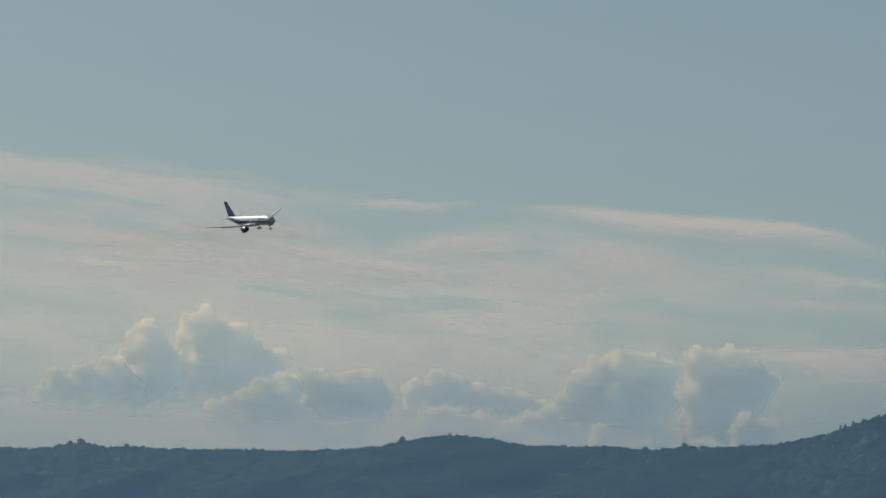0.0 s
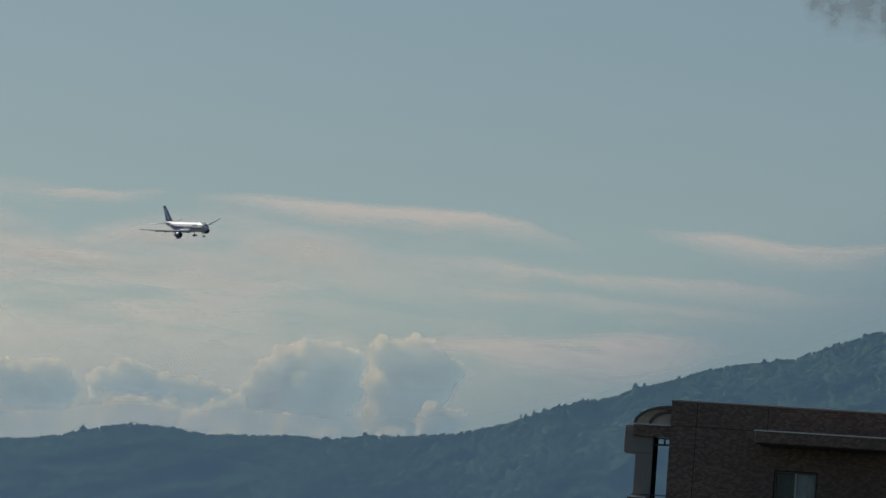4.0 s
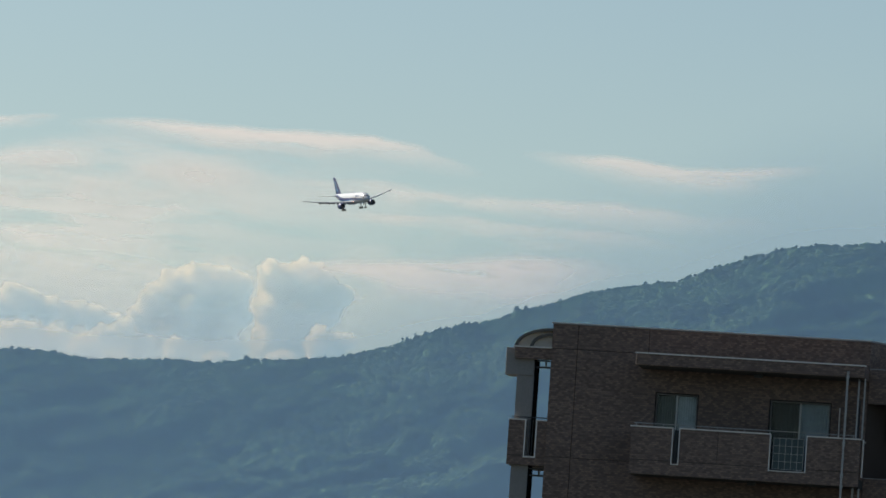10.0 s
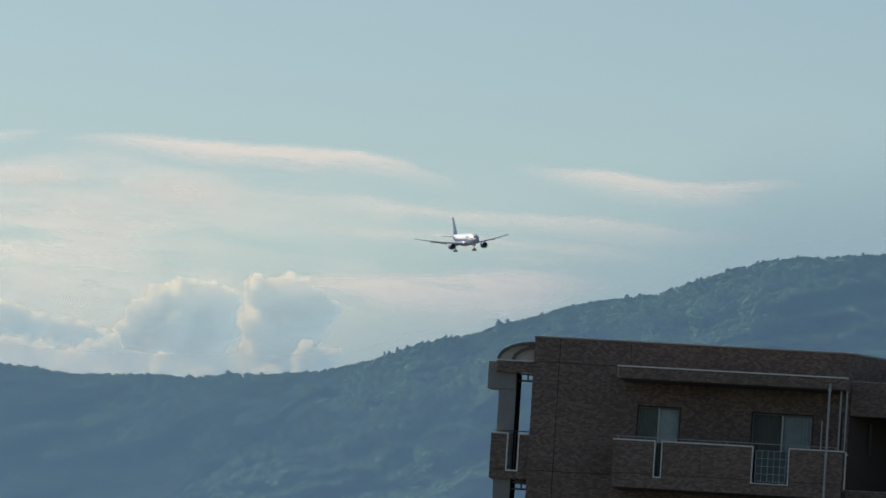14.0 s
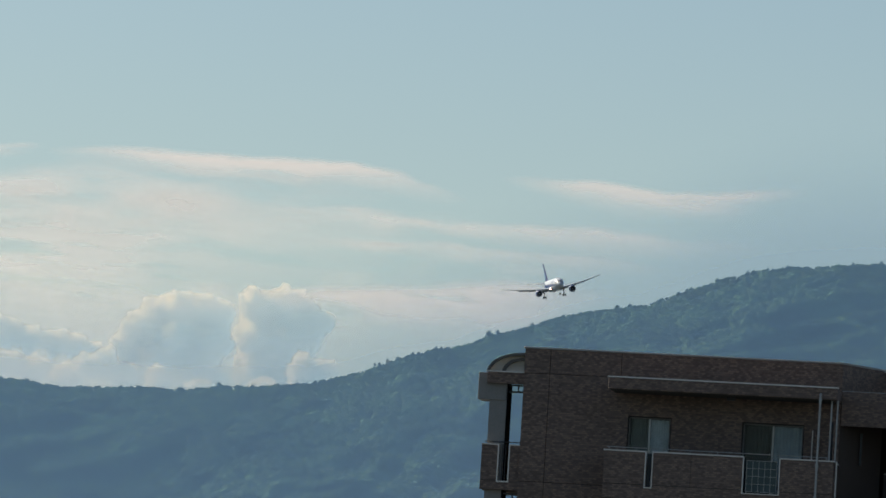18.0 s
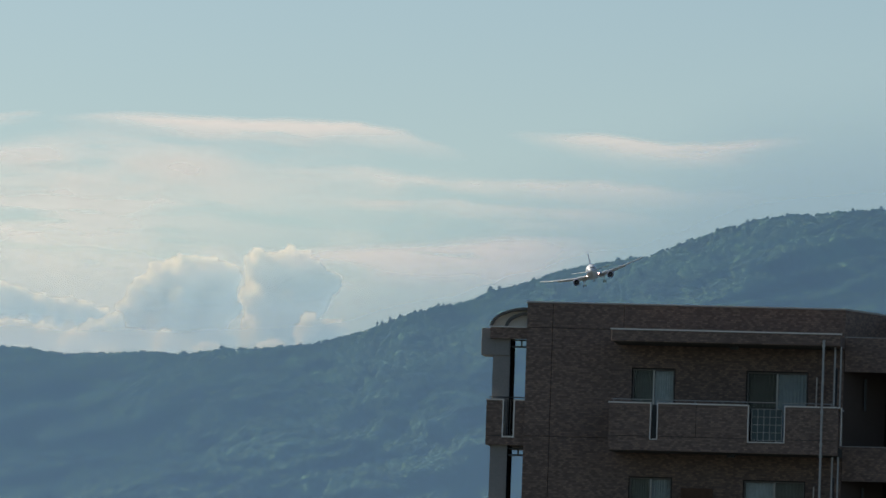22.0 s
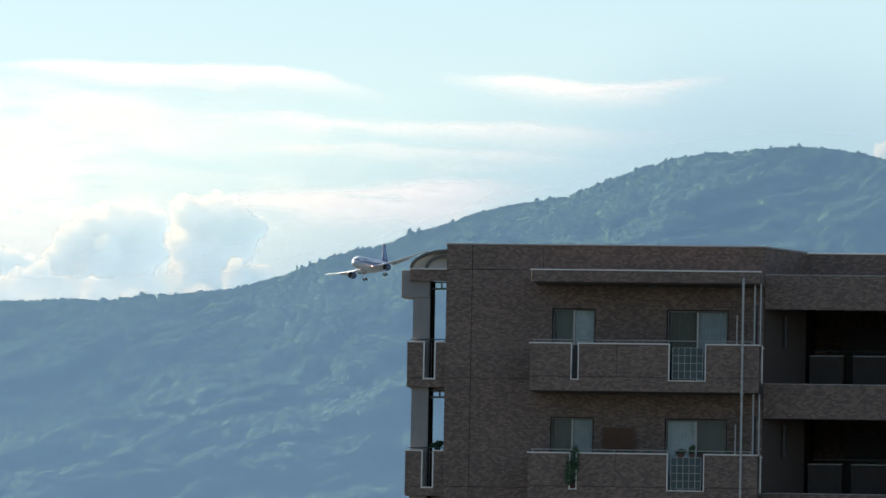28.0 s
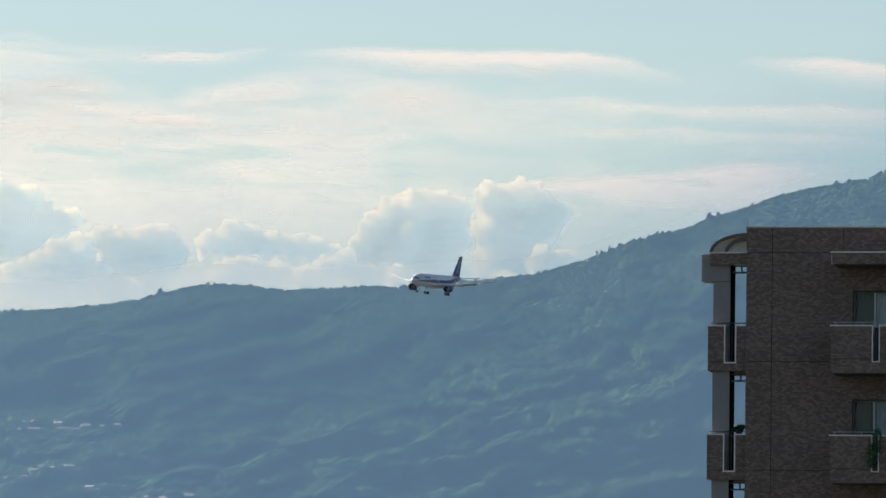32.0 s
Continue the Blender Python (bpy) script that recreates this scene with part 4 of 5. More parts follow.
for k in range(5):
    s = -STOREY * k
    b = solid("side_balcony", [(-1.04, -0.004, 0.31, 3.0, s - 3.84, s - 3.66)], SOFFIT, house, "tiled side balcony")
    SL = (-0.57, -0.31, s - 3.60, s - 2.6)
    sheet_wall("parapet", -1.04, -0.004, s - 3.84, s - 2.65, 0.15, 0.30, [SL], TILE, b)
    solid("joint", [(-1.03, -0.57, 0.146, 0.152, s - 3.605, s - 3.585)], JOINT, b)
    solid("parapet", [(-1.04, -0.89, 0.302, 3.0, s - 3.65, s - 2.65)], TILE, b)
    for a in (SL[0] - 0.035, SL[1]):
        solid("edge_trim", [(a, a + 0.035, 0.13, 0.31, s - 3.60, s - 2.62)], CAP, b)
    solid("edge_trim", [(SL[0] - 0.035, SL[1] + 0.035, 0.13, 0.31, s - 3.64, s - 3.602)], CAP, b)
    solid("top_trim", [(-1.05, SL[0] - 0.036, 0.13, 0.31, s - 2.648, s - 2.62)], CAP, b)
    solid("top_trim", [(SL[1] + 0.036, -0.006, 0.13, 0.31, s - 2.648, s - 2.62)], CAP, b)
    for x in (-0.48, -0.40):
        rod("slot_bar", (x, 0.22, TOP + s - 3.6), (x, 0.22, TOP + s - 2.62), 0.014, DARK_STEEL, b, sides=6)
    rod("handrail", (-0.97, 0.22, TOP + s - 2.56), (-0.01, 0.22, TOP + s - 2.56), 0.015, DARK_STEEL, b, sides=8)
    # steel lintel in the opening
    solid("lintel", [(-0.46, -0.02, 0.40, 0.46, s - 1.22, s - 1.17), (-0.46, -0.02, 0.40, 0.46, s - 1.04, s - 1.0), (-0.20, -0.16, 0.40, 0.46, s - 1.17, s - 1.04)], DARK_STEEL, b)
vault = new("vault_canopy")
vault.parent = house
tagged(vault, "quarter-round vaulted canopy with dark ribs")


def arc(r_x, r_z, y0, y1, thick, x_edge, z_base, n=18):
    rings = []
    for i in range(n + 1):
        a = math.pi / 2 * i / n
        c, q = math.cos(a), math.sin(a)
        rings.append([(x_edge - r_x * c, y0, TOP + z_base + r_z * q), (x_edge - (r_x - thick) * c, y0, TOP + z_base + (r_z - thick) * q),
                      (x_edge - (r_x - thick) * c, y1, TOP + z_base + (r_z - thick) * q), (x_edge - r_x * c, y1, TOP + z_base + r_z * q)])
    return loft(rings)


part("outer_rib", arc(1.02, 0.54, 0.10, 0.24, 0.07, 0.0, -0.695), VAULT_DARK, vault)
part("vault_sheet", arc(1.0, 0.52, 0.24, 3.0, 0.03, 0.0, -0.695), VAULT, vault, smooth=True)
part("inner_rib", arc(0.62, 0.42, 0.16, 0.26, 0.08, 0.0, -0.695), VAULT_DARK, vault)
bm = bmesh.new()
ring = [bm.verts.new((0.0 - 0.97 * math.cos(math.pi / 2 * i / 16), 0.30, TOP - 0.695 + 0.49 * math.sin(math.pi / 2 * i / 16))) for i in range(17)]
ring.append(bm.verts.new((0.0, 0.30, TOP - 0.695)))
f0 = bm.faces.new(ring)
ext = bmesh.ops.extrude_face_region(bm, geom=[f0])["geom"]
bmesh.ops.translate(bm, verts=[g for g in ext if isinstance(g, bmesh.types.BMVert)], vec=(0, 0.03, 0))
part("end_sheet", bm, VAULT, vault)
solid("sill_trim", [(-1.03, -0.005, 0.08, 0.27, -0.698, -0.665)], CAP, vault)


# ---- things on the balconies ----
def at_house(x, y, z):
    return house.matrix_basis @ Vector((x, y, TOP + z))


def leafy(name, spots, leaf, count, seed):
    """Many small bent leaves scattered in lumps, as one mesh."""
    r = np.random.default_rng(seed)
    vs, fs = [], []
    for (x, y, z, rad, high) in spots:
        for k in range(count):
            d = r.normal(size=3)
            d /= np.linalg.norm(d)
            c = np.array([x, y, z]) + d * np.array([rad, rad, high]) * r.uniform(0.3, 1.0) ** 0.5
            a = r.normal(size=3)
            a /= np.linalg.norm(a)
            b = np.cross(a, r.normal(size=3))
            b /= np.linalg.norm(b)
            L = leaf * r.uniform(0.6, 1.3)
            i = len(vs)
            vs += [c - a * L, c + b * L * 0.4, c + a * L, c - b * L * 0.4]
            fs.append((i, i + 1, i + 2, i + 3))
    return soup(name, np.array(vs), np.array(fs))


def potted_plant(x, y, z, label, rad, high, pot_mat, seed, pot_h=0.22, pot_r=0.13, hang=0.0, lean=0.0):
    root = new("potted_plant")
    root.matrix_basis = Matrix.Translation(at_house(x, y, z)) @ pose(0, 0, 0, 0, 0, -7.35)
    tagged(root, label, "plant", "plants on the balconies")
    bm = loft([[(r * math.cos(a), r * math.sin(a), h) for a in [k * math.pi / 7 for k in range(14)]] for r, h in
               ((pot_r * 0.7, 0.0), (pot_r * 0.95, pot_h * 0.85), (pot_r * 1.08, pot_h * 0.86), (pot_r * 1.08, pot_h), (pot_r * 0.9, pot_h), (pot_r * 0.88, pot_h * 0.9))])
    part("pot", bm, pot_mat, root)
    spots = [(0, 0, pot_h + high * 0.45, rad, high * 0.5), (rad * 0.4, 0, pot_h + high * 0.7, rad * 0.6, high * 0.4), (-rad * 0.5, 0, pot_h + high * 0.3, rad * 0.6, high * 0.35)]
    spots = [(a, b - lean, c, e, f) for a, b, c, e, f in spots]
    if hang:
        spots += [(0, -0.1, -hang * 0.4, rad * 0.7, hang * 0.45), (0.02, -0.1, -hang * 0.1, rad * 0.9, hang * 0.3)]
    mesh_part("foliage", leafy("foliage", spots, 0.055, 130, seed), LEAF, root)
    rod("stem", (0, 0, pot_h * 0.8), (0, -lean, pot_h + high * 0.6), 0.012, BARK, root, sides=6)


Z2 = -STOREY
FL = Z2 - 3.75
bench = new("plant_bench")
bench.matrix_basis = Matrix.Translation(at_house(0, 0, FL)) @ pose(0, 0, 0, 0, 0, -7.35)
tagged(bench, "low wooden shelf for pots behind the parapet", "shelf")
boxes("board", [(2.65, 5.9, -1.3, -0.95, 0.85, 0.89)], WOOD, bench)
for x in (2.75, 4.2, 5.8):
    for y in (-1.27, -1.02):
        boxes("leg", [(x, x + 0.05, y, y + 0.05, 0.0, 0.85)], WOOD, bench)
potted_plant(3.64, OUT + 0.2, FL + 0.0, "climbing green plant spilling through the balcony slot", 0.19, 0.98, TERRACOTTA, 71, lean=0.26)
potted_plant(3.30, OUT + 0.42, FL + 0.891, "small green plant in a terracotta pot", 0.10, 0.14, TERRACOTTA, 72, 0.14, 0.09)
potted_plant(4.55, OUT + 0.42, FL + 0.891, "flat red-leaved plant in a terracotta bowl", 0.16, 0.08, TERRACOTTA, 73, 0.13, 0.14)
potted_plant(5.05, OUT + 0.42, FL + 0.891, "small plant in a terracotta bowl", 0.14, 0.08, TERRACOTTA, 74, 0.13, 0.13)
potted_plant(5.55, OUT + 0.42, FL + 0.891, "small plant in a terracotta bowl", 0.14, 0.09, TERRACOTTA, 75, 0.13, 0.13)
shelf = new("plant_bench")
shelf.matrix_basis = Matrix.Translation(at_house(0, 0, FL)) @ pose(0, 0, 0, 0, 0, -7.35)
tagged(shelf, "wooden shelf with pots behind the glass screen", "shelf")
boxes("board", [(6.2, 8.2, -1.2, -0.9, 0.93, 0.97)], WOOD, shelf)
for x in (6.25, 8.1):
    for y in (-1.18, -0.97):
        boxes("leg", [(x, x + 0.05, y, y + 0.05, 0.0, 0.93)], WOOD, shelf)
potted_plant(6.45, -1.05, FL + 0.971, "shaggy green plant above the glass screen", 0.12, 0.1, TERRACOTTA, 76, 0.1, 0.1)
potted_plant(6.75, -1.05, FL + 0.971, "dark green upright plant", 0.06, 0.2, TERRACOTTA, 77, 0.1, 0.08)
potted_plant(7.05, -1.05, FL + 0.971, "small rusty-leaved plant in a pot", 0.1, 0.08, TERRACOTTA, 78, 0.1, 0.1)
potted_plant(7.65, -1.05, FL + 0.971, "small green plant in a pot", 0.1, 0.09, TERRACOTTA, 79, 0.1, 0.1)

screen = new("lattice_screen")
screen.matrix_basis = Matrix.Translation(at_house(4.27, -0.10, Z2 - 2.75)) @ pose(0, 0, 0, 0, 0, -7.35)
tagged(screen, "brown wooden lattice leaning on the wall", "screen")
boxes("backing", [(0, 0.85, 0.0, 0.02, 0, 0.78)], WOOD, screen)
boxes("frame", [(0, 0.05, -0.03, 0.0, 0, 0.78), (0.8, 0.85, -0.03, 0.0, 0, 0.78), (0.05, 0.8, -0.03, 0.0, 0.73, 0.78), (0.05, 0.8, -0.03, 0.0, 0, 0.05)], WOOD, screen)
boxes("stand", [(0.1, 0.15, -0.02, 0.02, -1.0, 0), (0.7, 0.75, -0.02, 0.02, -1.0, 0)], WOOD, screen)
for k in range(-3, 5):
    for sgn in (1, -1):
        bm = bmesh.new()
        x0 = 0.1 * k * 1.6
        a, b = (x0, 0.06), (x0 + 0.66, 0.72)
        if sgn < 0:
            a, b = (x0, 0.72), (x0 + 0.66, 0.06)
        t0, t1 = max(0, (0.06 - a[0]) / (b[0] - a[0])), min(1, (0.79 - a[0]) / (b[0] - a[0]))
        if t1 - t0 < 0.1:
            bm.free()
            continue
        p = Vector((a[0] + (b[0] - a[0]) * t0, -0.012, a[1] + (b[1] - a[1]) * t0))
        q = Vector((a[0] + (b[0] - a[0]) * t1, -0.012, a[1] + (b[1] - a[1]) * t1))
        m = Matrix.Translation((p + q) / 2) @ (q - p).to_track_quat("X", "Z").to_matrix().to_4x4() @ Matrix.Diagonal(((q - p).length, 0.015, 0.02, 1))
        bmesh.ops.create_cube(bm, size=1.0, matrix=m)
        part("lath", bm, WOOD, screen)

# on the lower side balcony: a planter, a white bucket and a wire basket
FS = Z2 - 3.66
stand = new("planter_stand")
stand.matrix_basis = Matrix.Translation(at_house(0, 0, FS)) @ pose(0, 0, 0, 0, 0, -7.35)
tagged(stand, "dark metal stand at the balcony's parapet", "stand")
boxes("top", [(-0.82, -0.06, 0.36, 0.62, 0.98, 1.02)], DARK_STEEL, stand)
for x in (-0.8, -0.1):
    for y in (0.38, 0.57):
        boxes("leg", [(x, x + 0.03, y, y + 0.03, 0, 0.98)], DARK_STEEL, stand)
bucket = new("bucket")
bucket.matrix_basis = Matrix.Translation(at_house(-0.68, 0.48, FS + 1.021)) @ pose(0, 0, 0, 0, 0, 10)
tagged(bucket, "small white bucket standing on the balcony stand", "bucket")
bm = loft([[(r * math.cos(k * math.pi / 8), r * math.sin(k * math.pi / 8), h) for k in range(16)] for r, h in ((0.07, 0), (0.1, 0.17), (0.108, 0.17), (0.108, 0.185), (0.095, 0.185), (0.068, 0.02))])
part("body", bm, WHITE_POT, bucket)
potted_plant(-0.22, 0.48, FS + 1.021, "dark leafy plant on the balcony stand", 0.15, 0.16, DARK_STEEL, 81, 0.1, 0.09)
potted_plant(-0.50, 0.48, FS + 1.021, "low dark green plant on the balcony stand", 0.12, 0.06, DARK_STEEL, 82, 0.1, 0.09)


# ---- the airliner: x ahead, y to its left, z up; origin on the fuselage's axis ----
liner = new("airliner")
tagged(liner, "white and deep blue twin-engined airliner with its gear down", "aeroplane")

# fuselage stations: x, half width, half height, height of the axis
BODY = [(25.9, 0.05, 0.05, -0.75), (25.6, 0.55, 0.5, -0.72), (24.9, 1.05, 1.0, -0.62), (23.8, 1.55, 1.5, -0.45), (22.3, 2.02, 2.05, -0.22), (20.5, 2.35, 2.45, -0.07), (18.0, 2.5, 2.68, 0.0),
        (12.0, 2.515, 2.7, 0.0), (4.0, 2.515, 2.7, 0.0), (-4.0, 2.515, 2.7, 0.0), (-9.0, 2.515, 2.7, 0.0), (-12.0, 2.45, 2.6, 0.1), (-16.0, 2.15, 2.2, 0.48), (-20.0, 1.65, 1.65, 0.98),
        (-24.0, 1.05, 1.1, 1.45), (-26.6, 0.6, 0.7, 1.75), (-28.0, 0.2, 0.3, 1.95)]
SIDES = 48


def body_at(x):
    xs = [b[0] for b in BODY][::-1]
    return [float(np.interp(x, xs, [b[k] for b in BODY][::-1])) for k in (1, 2, 3)]


def body_point(x, deg, grow=0.0):
    """deg from the crown (0) round the left side (90) to the keel (180)."""
    w, h, z = body_at(x)
    a = radians(deg)
    return Vector((x, (w + grow) * math.sin(a), z + (h + grow) * math.cos(a)))


stations = sorted({*[b[0] for b in BODY], *[float(k) for k in range(-27, 25)]}, reverse=True)


def blue_span(x):
    """Upper and lower edge of the blue band in degrees from the crown."""
    top = float(np.interp(x, [-28, -20, -14, -6, 10, 20, 25.9], [35, 50, 68, 80, 86, 92, 97]))
    low = float(np.interp(x, [-28, -20, -14, -6, 10, 20, 25.9], [100, 104, 106, 105, 104, 102, 99]))
    return top, low


def body_shell(name, lo, hi, mat, label="", n=10):
    bm = bmesh.new()
    rows = [[bm.verts.new(body_point(x, lo(x) + (hi(x) - lo(x)) * k / n)) for k in range(n + 1)] for x in stations]
    for a, b in zip(rows, rows[1:]):
        for k in range(n):
            bm.faces.new((a[k], b[k], b[k + 1], a[k + 1]))
    bmesh.ops.remove_doubles(bm, verts=bm.verts, dist=0.002)
    return part(name, bm, mat, liner, label, smooth=True)


body_shell("fuselage", lambda x: -blue_span(x)[0], lambda x: blue_span(x)[0], PAINT_WHITE, "gloss white upper fuselage", 26)
body_shell("belly", lambda x: blue_span(x)[1] + 5, lambda x: 355 - blue_span(x)[1], PAINT_WHITE, "pale lower fuselage", 22)
for sgn in (1, -1):
    body_shell("blue_band", lambda x: sgn * blue_span(x)[0], lambda x: sgn * blue_span(x)[1], PAINT_BLUE, "deep blue band along the windows", 6)
    body_shell("light_blue_line", lambda x: sgn * blue_span(x)[1], lambda x: sgn * (blue_span(x)[1] + 5), PAINT_SKY, "light blue line under the band", 2)
    # cabin windows and doors
    for k in range(44):
        x = 19.0 - k * 0.88
        if abs(x - 3.5) < 0.6:
            continue
        bm = bmesh.new()
        vs = [bm.verts.new(body_point(x + dx, sgn * d, 0.015)) for dx, d in ((-0.14, 77), (0.14, 77), (0.14, 84.5), (-0.14, 84.5))]
        bm.faces.new(vs)
        bmesh.ops.recalc_face_normals(bm, faces=bm.faces)
        part("cabin_window", bm, COCKPIT, liner)
    for x in (20.6, 2.6, -17.6):
        bm = bmesh.new()
        vs = [[bm.verts.new(body_point(x + dx, sgn * d, 0.012)) for dx in (-0.5, 0.5)] for d in (68, 80, 92, 104)]
        for a, b in zip(vs, vs[1:]):
            bm.faces.new((a[0], a[1], b[1], b[0]))
        bmesh.ops.recalc_face_normals(bm, faces=bm.faces)
        part("door", bm, PAINT_WHITE, liner)
    # cockpit windows
    for x0, x1, d0, d1 in ((24.35, 23.5, 2, 30), (24.2, 23.2, 33, 58), (23.6, 22.6, 61, 78)):
        bm = bmesh.new()
        rows = []
        for k in range(5):
            d = d0 + (d1 - d0) * k / 4
            rows.append([bm.verts.new(body_point(x0 - 0.0 * k, sgn * d, 0.02)), bm.verts.new(body_point(x1, sgn * d, 0.02))])
        for a, b in zip(rows, rows[1:]):
            bm.faces.new((a[0], a[1], b[1], b[0]))
        bmesh.ops.recalc_face_normals(bm, faces=bm.faces)
        part("cockpit_window", bm, COCKPIT, liner, "dark cockpit window")
# plain bars where the lettering stands on the crown's side
for sgn in (1, -1):
    for x0, x1 in ((17.5, 15.9), (15.6, 14.0), (13.7, 12.1)):
        bm = bmesh.new()
        rows = [[bm.verts.new(body_point(x, sgn * d, 0.012)) for d in (58, 66, 72)] for x in (x0, x1)]
        for k in range(2):
            bm.faces.new((rows[0][k], rows[0][k + 1], rows[1][k + 1], rows[1][k]))
        bmesh.ops.recalc_face_normals(bm, faces=bm.faces)
        part("marking", bm, PAINT_BLUE, liner)
bm = bmesh.new()
bmesh.ops.create_uvsphere(bm, u_segments=24, v_segments=12, radius=1.0, matrix=Matrix.Translation((-1.0, 0, -2.0)) @ Matrix.Diagonal((9.0, 2.75, 1.25, 1)))
part("wing_fairing", bm, PAINT_WHITE, liner, smooth=True)


def foil(chord, thick, n=9):
    """Section points (back from the leading edge, up)."""
    up = []
    for k in range(n + 1):
        c = 0.5 * (1 - math.cos(math.pi * k / n))
        y = 5 * thick * (0.2969 * math.sqrt(c) - 0.126 * c - 0.3516 * c * c + 0.2843 * c ** 3 - 0.1015 * c ** 4)
        up.append((c * chord, y * chord))
    return up + [(x, -0.8 * y) for x, y in up[-2:0:-1]]


def wing_point(y, share):
    """Leading edge place and chord of the wing at y metres from the axis, cut to its fixed part."""
    le = float(np.interp(y, [0, 2.4, 8.0, 23.8], [9.5, 7.6, 3.6, -8.4]))
    te = float(np.interp(y, [0, 2.4, 8.0, 23.8], [-4.2, -4.0, -3.6, -10.6]))
    z = -1.75 + 0.1 * (y - 2.4) + 1.3 * (max(0, y - 6) / 17.8) ** 2
    return le, (le - te) * share, z


for sgn in (1, -1):
    rings = []
    for y in (1.0, 2.4, 5.0, 8.0, 12.0, 16.0, 20.0, 23.0, 23.8):
        le, ch, z = wing_point(y, 0.80)
        if y > 23.5:
            le, ch = le - 0.4, ch * 0.7
        rings.append([(le - x, sgn * y, z + h) for x, h in foil(ch, 0.115 if y < 8 else 0.10 + 0.004 * (y - 8))])
    wing = part("wing", loft(rings), PAINT_GREY, liner, "swept grey wing", smooth=True)
    rings = []
    for y in (3.5, 8.0, 16.0, 23.3):
        le, ch, z = wing_point(y, 1.0)
        rings.append([(le + 0.25 - x, sgn * y, z - 0.22 - 0.05 + h) for x, h in foil(ch * 0.13, 0.30, 5)])
    part("slat", loft(rings), PAINT_GREY, wing, "drooped grey slat", smooth=True)
    for y0, y1, deg in ((2.7, 7.6, 22), (8.4, 16.0, 20), (16.2, 22.6, 4)):
        rings = []
        for y in (y0, y1):
            le, ch, z = wing_point(y, 1.0)
            t, c, q = radians(deg), ch * (0.27 if deg > 10 else 0.22), ch * 0.79
            rings.append([(le - q - (x * math.cos(t) + h * math.sin(t)), sgn * y, z - 0.12 + h * math.cos(t) - x * math.sin(t)) for x, h in foil(c, 0.14, 5)])
        part("flap" if deg > 10 else "aileron", loft(rings), PAINT_GREY, wing, smooth=True)
    for y in (5.2, 11.0, 15.2):
        le, ch, z = wing_point(y, 1.0)
        bm = bmesh.new()
        bmesh.ops.create_uvsphere(bm, u_segments=10, v_segments=8, radius=1.0, matrix=Matrix.Translation((le - ch * 0.82, sgn * y, z - 0.5)) @ pose(0, 0, 0, 0, -8, 0) @ Matrix.Diagonal((1.9, 0.24, 0.35, 1)))
        part("flap_fairing", bm, PAINT_GREY, wing, smooth=True)
    # tailplane
    rings = []
    for y, le, ch, z in ((0.5, -19.2, 5.6, 1.5), (1.4, -19.9, 5.2, 1.6), (9.3, -25.6, 2.0, 2.55)):
        rings.append([(le - x, sgn * y, z + h) for x, h in foil(ch, 0.1)])
    part("tailplane", loft(rings), PAINT_GREY, liner, smooth=True)
    # engine
    ey, ez = sgn * 7.9, -3.15
    prof = [(8.9, 1.12), (9.1, 1.22), (9.05, 1.32), (8.6, 1.44), (7.6, 1.52), (6.0, 1.52), (4.6, 1.38), (3.6, 1.16), (3.55, 1.06)]
    eng = part("engine", loft([[(x - 1.7, ey + r * math.cos(k * math.pi / 14), ez + r * math.sin(k * math.pi / 14)) for k in range(28)] for x, r in prof], caps=False), PAINT_BLUE,
               liner, "deep blue engine nacelle", smooth=True)
    part("inlet_lip", loft([[(x - 1.7, ey + r * math.cos(k * math.pi / 14), ez + r * math.sin(k * math.pi / 14)) for k in range(28)] for x, r in
                            ((8.95, 1.345), (9.12, 1.26), (9.12, 1.2), (8.9, 1.1), (8.3, 1.06))], caps=False), ALLOY, eng, "bright metal inlet lip", smooth=True)
    part("inlet_duct", loft([[(x - 1.7, ey + r * math.cos(k * math.pi / 14), ez + r * math.sin(k * math.pi / 14)) for k in range(28)] for x, r in ((8.3, 1.06), (7.8, 1.08))], caps=False), FAN, eng)
    bm = bmesh.new()
    bmesh.ops.create_cone(bm, cap_ends=True, segments=28, radius1=1.08, radius2=1.08, depth=0.06, matrix=Matrix.Translation((6.1, ey, ez)) @ pose(0, 0, 0, 0, 90, 0))
    part("fan", bm, FAN, eng, "dark fan face")
    bm = bmesh.new()
    bmesh.ops.create_cone(bm, cap_ends=True, segments=16, radius1=0.32, radius2=0.02, depth=0.6, matrix=Matrix.Translation((6.42, ey, ez)) @ pose(0, 0, 0, 0, 90, 0))
    part("spinner", bm, PAINT_GREY, eng)
    part("core_nozzle", loft([[(x - 1.7, ey + r * math.cos(k * math.pi / 10), ez + r * math.sin(k * math.pi / 10)) for k in range(20)] for x, r in ((4.4, 0.95), (3.0, 0.8), (1.8, 0.52), (0.9, 0.1))]), ALLOY, eng, smooth=True)
    rings = []
    for z, le, ch in ((ez + 1.25, 5.2, 6.2), (-1.45, 3.2, 5.8)):
        rings.append([(le - x, ey + h, z) for x, h in foil(ch, 0.07, 6)])
    part("pylon", loft(rings), PAINT_GREY, eng)
    # landing lights in the wing root
    bm = bmesh.new()
    bmesh.ops.create_cone(bm, cap_ends=True, segments=14, radius1=0.2, radius2=0.2, depth=0.06, matrix=Matrix.Translation((8.05, sgn * 2.72, -1.6)) @ pose(0, 0, 0, 0, 90, 0))
    lamp = part("landing_light", bm, LAMP_WHITE, liner, "bright landing light")
